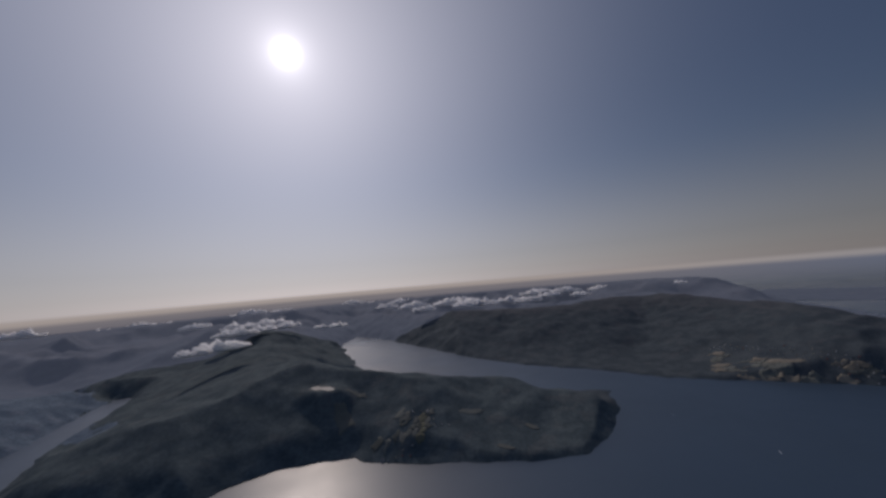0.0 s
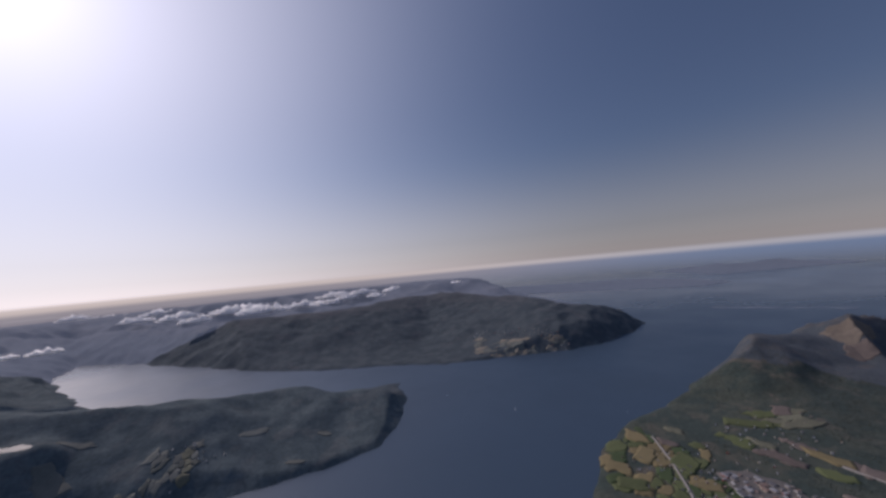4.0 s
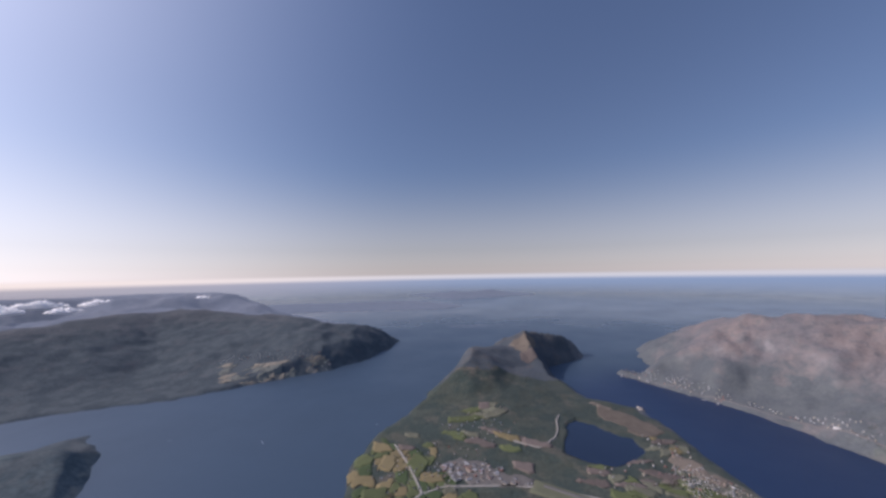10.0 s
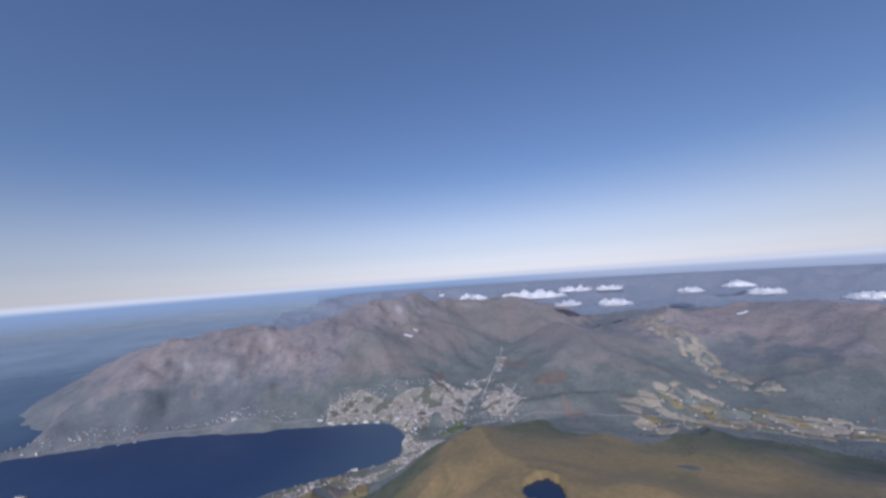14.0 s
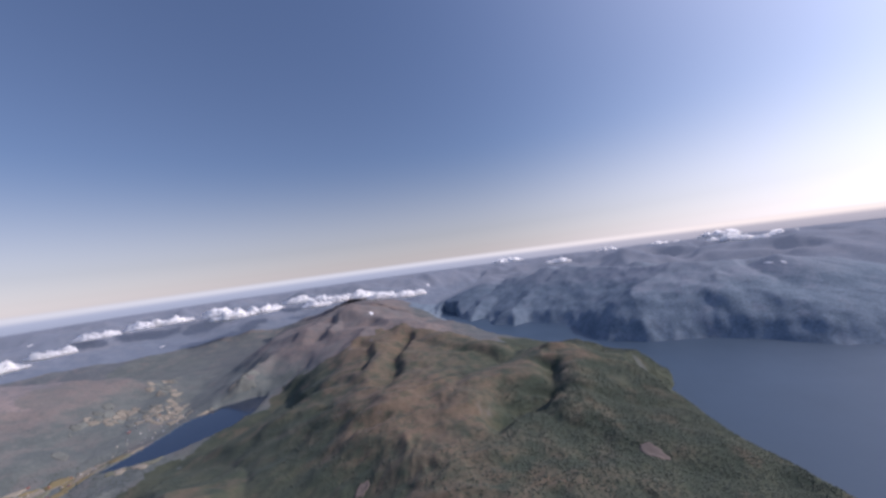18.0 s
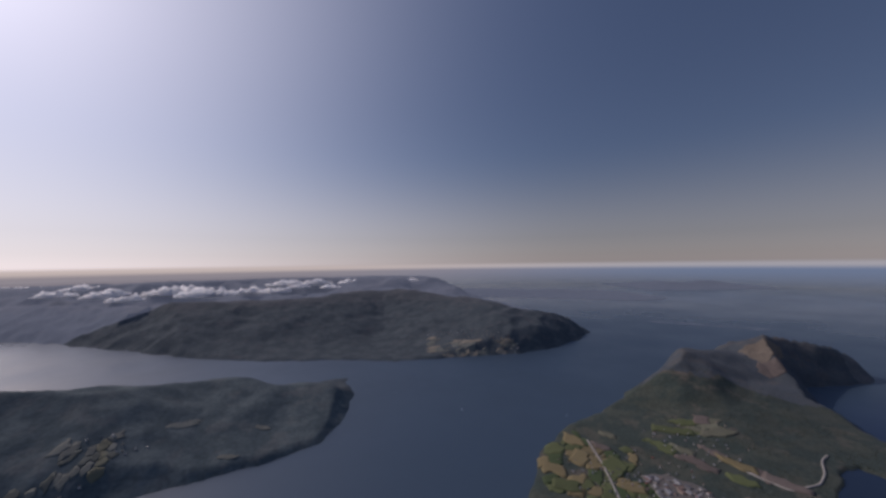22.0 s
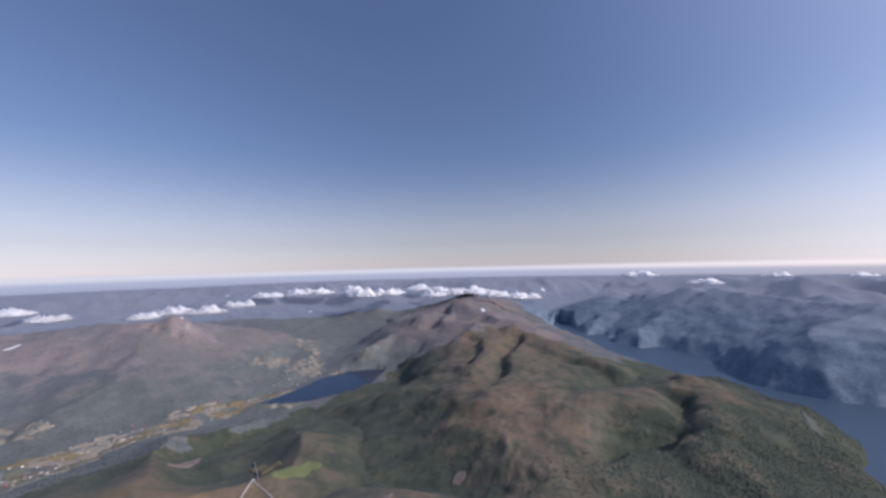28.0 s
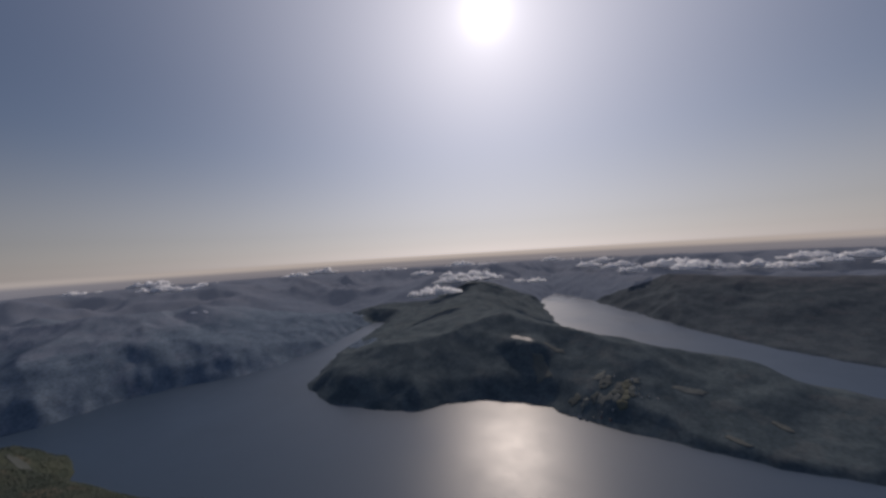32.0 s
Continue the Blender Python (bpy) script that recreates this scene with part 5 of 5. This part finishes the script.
for outline, step, turn in (([(260, 108), (270, 100), (276, 78), (276, 62), (263, 50), (263, 40), (257, 42), (251, 72), (247, 88), (250, 102)], 4.6, 62),):
    for x, y in zip(*points_in(outline, step, 70, 0.42)):
        if rng.rand() < 0.22:
            continue
        big = rng.rand() < 0.22
        shed(x, y, turn + rng.choice([0, 90]) + rng.uniform(-8, 8), rng.uniform(3.6, 5.4) if big else rng.uniform(1.2, 3.0), rng.uniform(2.0, 3.0) if big else rng.uniform(0.9, 1.7), rng.uniform(0.4, 0.9),
             (M_WHITE, M_GREYW, M_WHITE, M_CREAM, M_RED)[rng.randint(5)], (M_METAL, M_SLATE, M_METAL, M_TILE, M_SLATE)[rng.randint(5)], "factory hall with a low gable roof on worn tarmac", "factory hall")
for outline, step in (([(226, -50), (228, -72), (232, -92), (224, -111), (214, -102), (212, -75), (212, -55)], 3.6), ([(247, -11), (235, -41), (224, -43), (226, -23), (235, -11)], 3.8)):
    for x, y in zip(*points_in(outline, step, 80, 0.4)):
        shed(x, y, -82 + rng.choice([0, 90]), rng.uniform(1.2, 3.9), rng.uniform(0.9, 2.1), rng.uniform(0.4, 0.85), (M_WHITE, M_GREYW, M_WHITE)[rng.randint(3)], (M_METAL, M_SLATE, M_METAL)[rng.randint(3)],
             "white hall beside the airfield", "hangar")
for x, y, turn in ((520, -96, -48), (509, -108, -48), (498, -121, -48), (489, -132, -48), (296, -270, 20), (306, -264, 25), (316, -258, 30), (262, -284, 15), (285, -276, 20), (292, -106, 40), (263, -146, 70), (254, -158, 60), (224, -190, 60), (284, -114, 40), (276, -124, 60), (270, -134, 70), (258, -152, 60), (246, -164, 45), (240, -168, 40), (230, -180, 60), (220, -204, 80), (340, -246, 35), (328, -250, 30), (274, -280, 18), (250, -284, 10), (572, -44, -50), (548, -72, -48), (418, -196, 38)):
    shed(x, y, turn, 5.0, 1.6, 0.8, M_WHITE, M_METAL, "long white quay shed at the water", "quay shed")


# ---- boats ----
def boat(x, y, turn, length):
    base = new("boat")
    base.matrix_world = pose(x, y, 0, 0, 0, turn)
    bm = bmesh.new()
    w = length * 0.28
    low = [(-0.5, -0.3), (0.2, -0.35), (0.5, 0), (0.2, 0.35), (-0.5, 0.3)]
    a = [bm.verts.new((px * length * 0.9, py * w, -0.1)) for px, py in low]
    b = [bm.verts.new((px * length, py * w * 1.35, length * 0.13)) for px, py in low]
    for k in range(5):
        bm.faces.new((a[k], a[(k + 1) % 5], b[(k + 1) % 5], b[k]))
    bm.faces.new(b); bm.faces.new(a[::-1])
    part("hull", bm, M_WHITE, base)
    part("cabin", box_bm(length * 0.35, w * 0.6, length * 0.13, length * 0.3, length * 0.03), M_GREYW, base)
    wake = bmesh.new()
    v = [wake.verts.new(p) for p in ((-length * 0.5, -w * 0.4, 0.05), (-length * 0.5, w * 0.4, 0.05), (-length * 3.5, w * 0.9, 0.05), (-length * 3.8, 0, 0.05), (-length * 3.5, -w * 0.9, 0.05))]
    wake.faces.new(v[::-1] if v[0].co.x > v[2].co.x else v)
    part("wake", wake, M_FOAM, base, "white foam wake")
    return tagged(base, "small white boat with a foam wake on the fjord", "boat", "boats on the fjord")


boat(251, 280, 60, 1.6); boat(318, 200, 30, 1.0); boat(222, 363, 100, 1.0)


# ---- clouds ----
M_CLOUD, _, _, cp = material("cloud_droplets")
cp.inputs["Base Color"].default_value = (0.97, 0.965, 0.955, 1)
cp.inputs["Roughness"].default_value = 1.0
cp.inputs["Specular IOR Level"].default_value = 0.0
cp.inputs["Subsurface Weight"].default_value = 1.0
cp.inputs["Subsurface Radius"].default_value = (1, 1, 1)
cp.inputs["Subsurface Scale"].default_value = 70.0
BALL = bmesh.new()
bmesh.ops.create_icosphere(BALL, subdivisions=5, radius=1)
BALL_V = np.array([v.co[:] for v in BALL.verts]); BALL_F = np.array([[v.index for v in f.verts] for f in BALL.faces])
BALL.free()


def cloud(bearing, drop, wide, seed, tall=0.3, base=95.0):
    """A flat-based heap of billows at a bearing and an angle under the level, in degrees."""
    reach = (EYE_HEIGHT - base) / math.tan(radians(drop))
    w = reach * radians(wide) / 2
    deep, top = w * 0.42 + 4, w * tall + 2
    d = BALL_V
    u, v = d[:, 0] * w, d[:, 1] * deep
    lump = w * 0.45 if wide < 6 else w * 0.25
    heap = 0.75 + 0.9 * gnoise(u + seed * 37, v, lump, seed % 40)
    edge = 1 + 0.3 * gnoise(d[:, 0] * 2.2 + seed, d[:, 1] * 2.2, 1.0, seed % 30)
    p = np.stack([u * edge, v * edge, np.where(d[:, 2] > 0, d[:, 2] * top * np.maximum(heap, 0.2), d[:, 2] * top * 0.25)], -1)
    for size, amount in ((lump * 0.5, 0.22), (lump * 0.24, 0.12)):
        billow = 2 * np.abs(gnoise(p[:, 0] + p[:, 2] * 0.8 + seed * 11, p[:, 1] + p[:, 2] * 0.6, size, seed % 23)) - 0.6
        p = p + d * (billow * amount * lump * np.where(d[:, 2] > -0.2, 1, 0.25))[:, None]
    a = radians(bearing)
    x, y = p[:, 0] * math.cos(a) + p[:, 1] * math.sin(a), -p[:, 0] * math.sin(a) + p[:, 1] * math.cos(a)
    q = np.stack([x + reach * math.sin(a), y + reach * math.cos(a), p[:, 2] + base], -1)
    me = mesh_from("cloud", q, BALL_F, M_CLOUD)
    return tagged(new("cloud", me), "white cumulus cloud with a flat grey base over the mountains", "cloud", "cumulus clouds")


SUNWARD = [(-89, 3.1, 3), (-82, 2.4, 3), (-75, 2.5, 4), (-66, 2.8, 9), (-69, 1.9, 4), (-50, 2.2, 8), (-40, 2.3, 6), (-33.1, 3.2, 4), (-36.2, 2.6, 3), (-33.5, 6.5, 4), (-30.6, 6.3, 5), (-28.6, 4.7, 4), (-26.5, 4.0, 8), (-24, 4.6, 6),
           (-24.5, 2.5, 8), (-20, 3, 6), (-17.8, 5.1, 1.8), (-15.1, 5.2, 2), (-11, 2.2, 6), (-6.6, 3.0, 6), (-3.4, 3.5, 5), (-0.2, 3.8, 6), (3.1, 3.6, 5), (6.3, 4.0, 5), (11.5, 3.9, 10), (16.5, 3.7, 6), (17.8, 3.0, 8), (23.6, 3.3, 6), (28.5, 3.5, 4), (34, 3.2, 3)]
INLAND = [(140.7, 3.5, 2.5), (144.6, 3.5, 3.5), (150, 4.3, 5), (159, 4.4, 9), (164.4, 5.9, 4), (167.7, 3.9, 8), (170.7, 6.0, 4), (179.8, 4.5, 3), (-175.3, 4.0, 3), (-172.9, 4.9, 4), (-162, 5.2, 10), (-154.6, 4.9, 3),
          (-148.8, 3.9, 8), (-141.5, 3.8, 9), (-135.8, 4.1, 8), (-129.5, 3.9, 10), (-123.4, 4.5, 10), (-118.9, 4.7, 8), (-113, 5.3, 4), (-96.5, 2.2, 4)]
rng = np.random.RandomState(77)
for k, (bearing, drop, wide) in enumerate(SUNWARD + INLAND):
    sunward = k < len(SUNWARD)
    pieces = max(1, round(wide / 3.6))
    for m in range(pieces):
        share = (m + 0.5) / pieces - 0.5
        cloud(bearing + share * wide + rng.uniform(-0.4, 0.4) * (pieces > 1), drop + rng.uniform(-0.35, 0.35) * (pieces > 1), wide / pieces * rng.uniform(0.85, 1.35), 200 + 7 * k + m,
              0.26 if sunward else 0.3, 74.0)

# ---- woods ----
rng = np.random.RandomState(31)
n = 110000
tr, ta = 165 + (480 - 165) * rng.rand(n) ** 0.75, rng.uniform(-np.pi, np.pi, n)
tx, ty = tr * np.sin(ta), tr * np.cos(ta)
# the dark forest on the coast below the ridge
ca, cr = np.radians(rng.uniform(-135, -25, 120000)), np.sqrt(rng.uniform(120 ** 2, 470 ** 2, 120000))
tx, ty = np.concatenate([tx, cr * np.sin(ca)]), np.concatenate([ty, cr * np.cos(ca)])
coast = np.arange(len(tx)) >= n
tz = land_height(tx, ty)
lush = fbm(tx, ty, 60, 4, 91) + 0.35
bearing = np.degrees(np.arctan2(tx, ty))
lush = np.where(coast, fbm(tx, ty, 110, 4, 93) + 0.45 - 1.2 * smooth(-bearing, 105, 140), lush)
level = np.where(coast, 46 - 16 * smooth(np.hypot(tx, ty), 230, 400), 36) + 9 * fbm(tx, ty, 50, 2, 95)
ok = (tz > 1.2) & (rng.rand(len(tx)) < smooth(level - tz, -2, 4)) & (rng.rand(len(tx)) < smooth(lush, -0.05, 0.1)) & (inside_distance(tx, ty, LAKE) < -2) & (inside_distance(tx, ty, VALLEY_LAKE) < -2)
ok &= (np.hypot(tx - 48, ty + 168) > 88 + 22 * fbm(tx, ty, 40, 2, 97)) & (inside_distance(tx, ty, HOME_COAST) > 0)
tx, ty, tz, coast = tx[ok], ty[ok], tz[ok], coast[ok]
cells = {}
for x, y, reach in CLEARED:
    for i in range(int((x - reach) // 20), int((x + reach) // 20) + 1):
        for j in range(int((y - reach) // 20), int((y + reach) // 20) + 1):
            cells.setdefault((i, j), []).append((x, y, reach))
free = np.ones(len(tx), bool)
for k, (x, y) in enumerate(zip(tx, ty)):
    for cx, cy, reach in cells.get((int(x // 20), int(y // 20)), ()):
        if (x - cx) ** 2 + (y - cy) ** 2 < reach * reach:
            free[k] = False
            break
tx, ty, tz, coast = tx[free], ty[free], tz[free], coast[free]
inland = smooth(-np.degrees(np.arctan2(tx, ty)), 85, 120) * (ty < 0)
kept = rng.rand(len(tx)) > 0.8 * inland * smooth(300 - np.hypot(tx, ty), 0, 40)
tx, ty, tz, coast, inland = tx[kept], ty[kept], tz[kept], coast[kept], inland[kept]
n = len(tx)
high, wide = rng.uniform(0.2, 0.45, n) * (1 - 0.4 * inland), rng.uniform(0.32, 0.62, n) * np.where(coast, 1.1, 1)
ring = np.array([(math.cos(a), math.sin(a)) for a in np.arange(5) * 2 * np.pi / 5])
base = np.stack([tx[:, None] + ring[None, :, 0] * wide[:, None] * rng.uniform(0.7, 1.3, (n, 5)), ty[:, None] + ring[None, :, 1] * wide[:, None] * rng.uniform(0.7, 1.3, (n, 5)),
                 (tz + 0.15 * high)[:, None] + rng.uniform(-0.1, 0.25, (n, 5))], -1)
tip = np.stack([tx + rng.uniform(-0.15, 0.15, n), ty + rng.uniform(-0.15, 0.15, n), tz + high], -1)[:, None]
foot = np.stack([tx, ty, tz - 0.4], -1)[:, None]
v = np.concatenate([base, tip, foot], 1).reshape(-1, 3)
fan_f = np.array([(k, (k + 1) % 5, 5) for k in range(5)] + [((k + 1) % 5, k, 6) for k in range(5)])
f = (fan_f[None] + (np.arange(n) * 7)[:, None, None]).reshape(-1, 3)
tagged(new("woods", mesh_from("woods", v, f, M_LEAF)), "dark green conifer and birch woods on the slopes", "woods", kind="stuff")
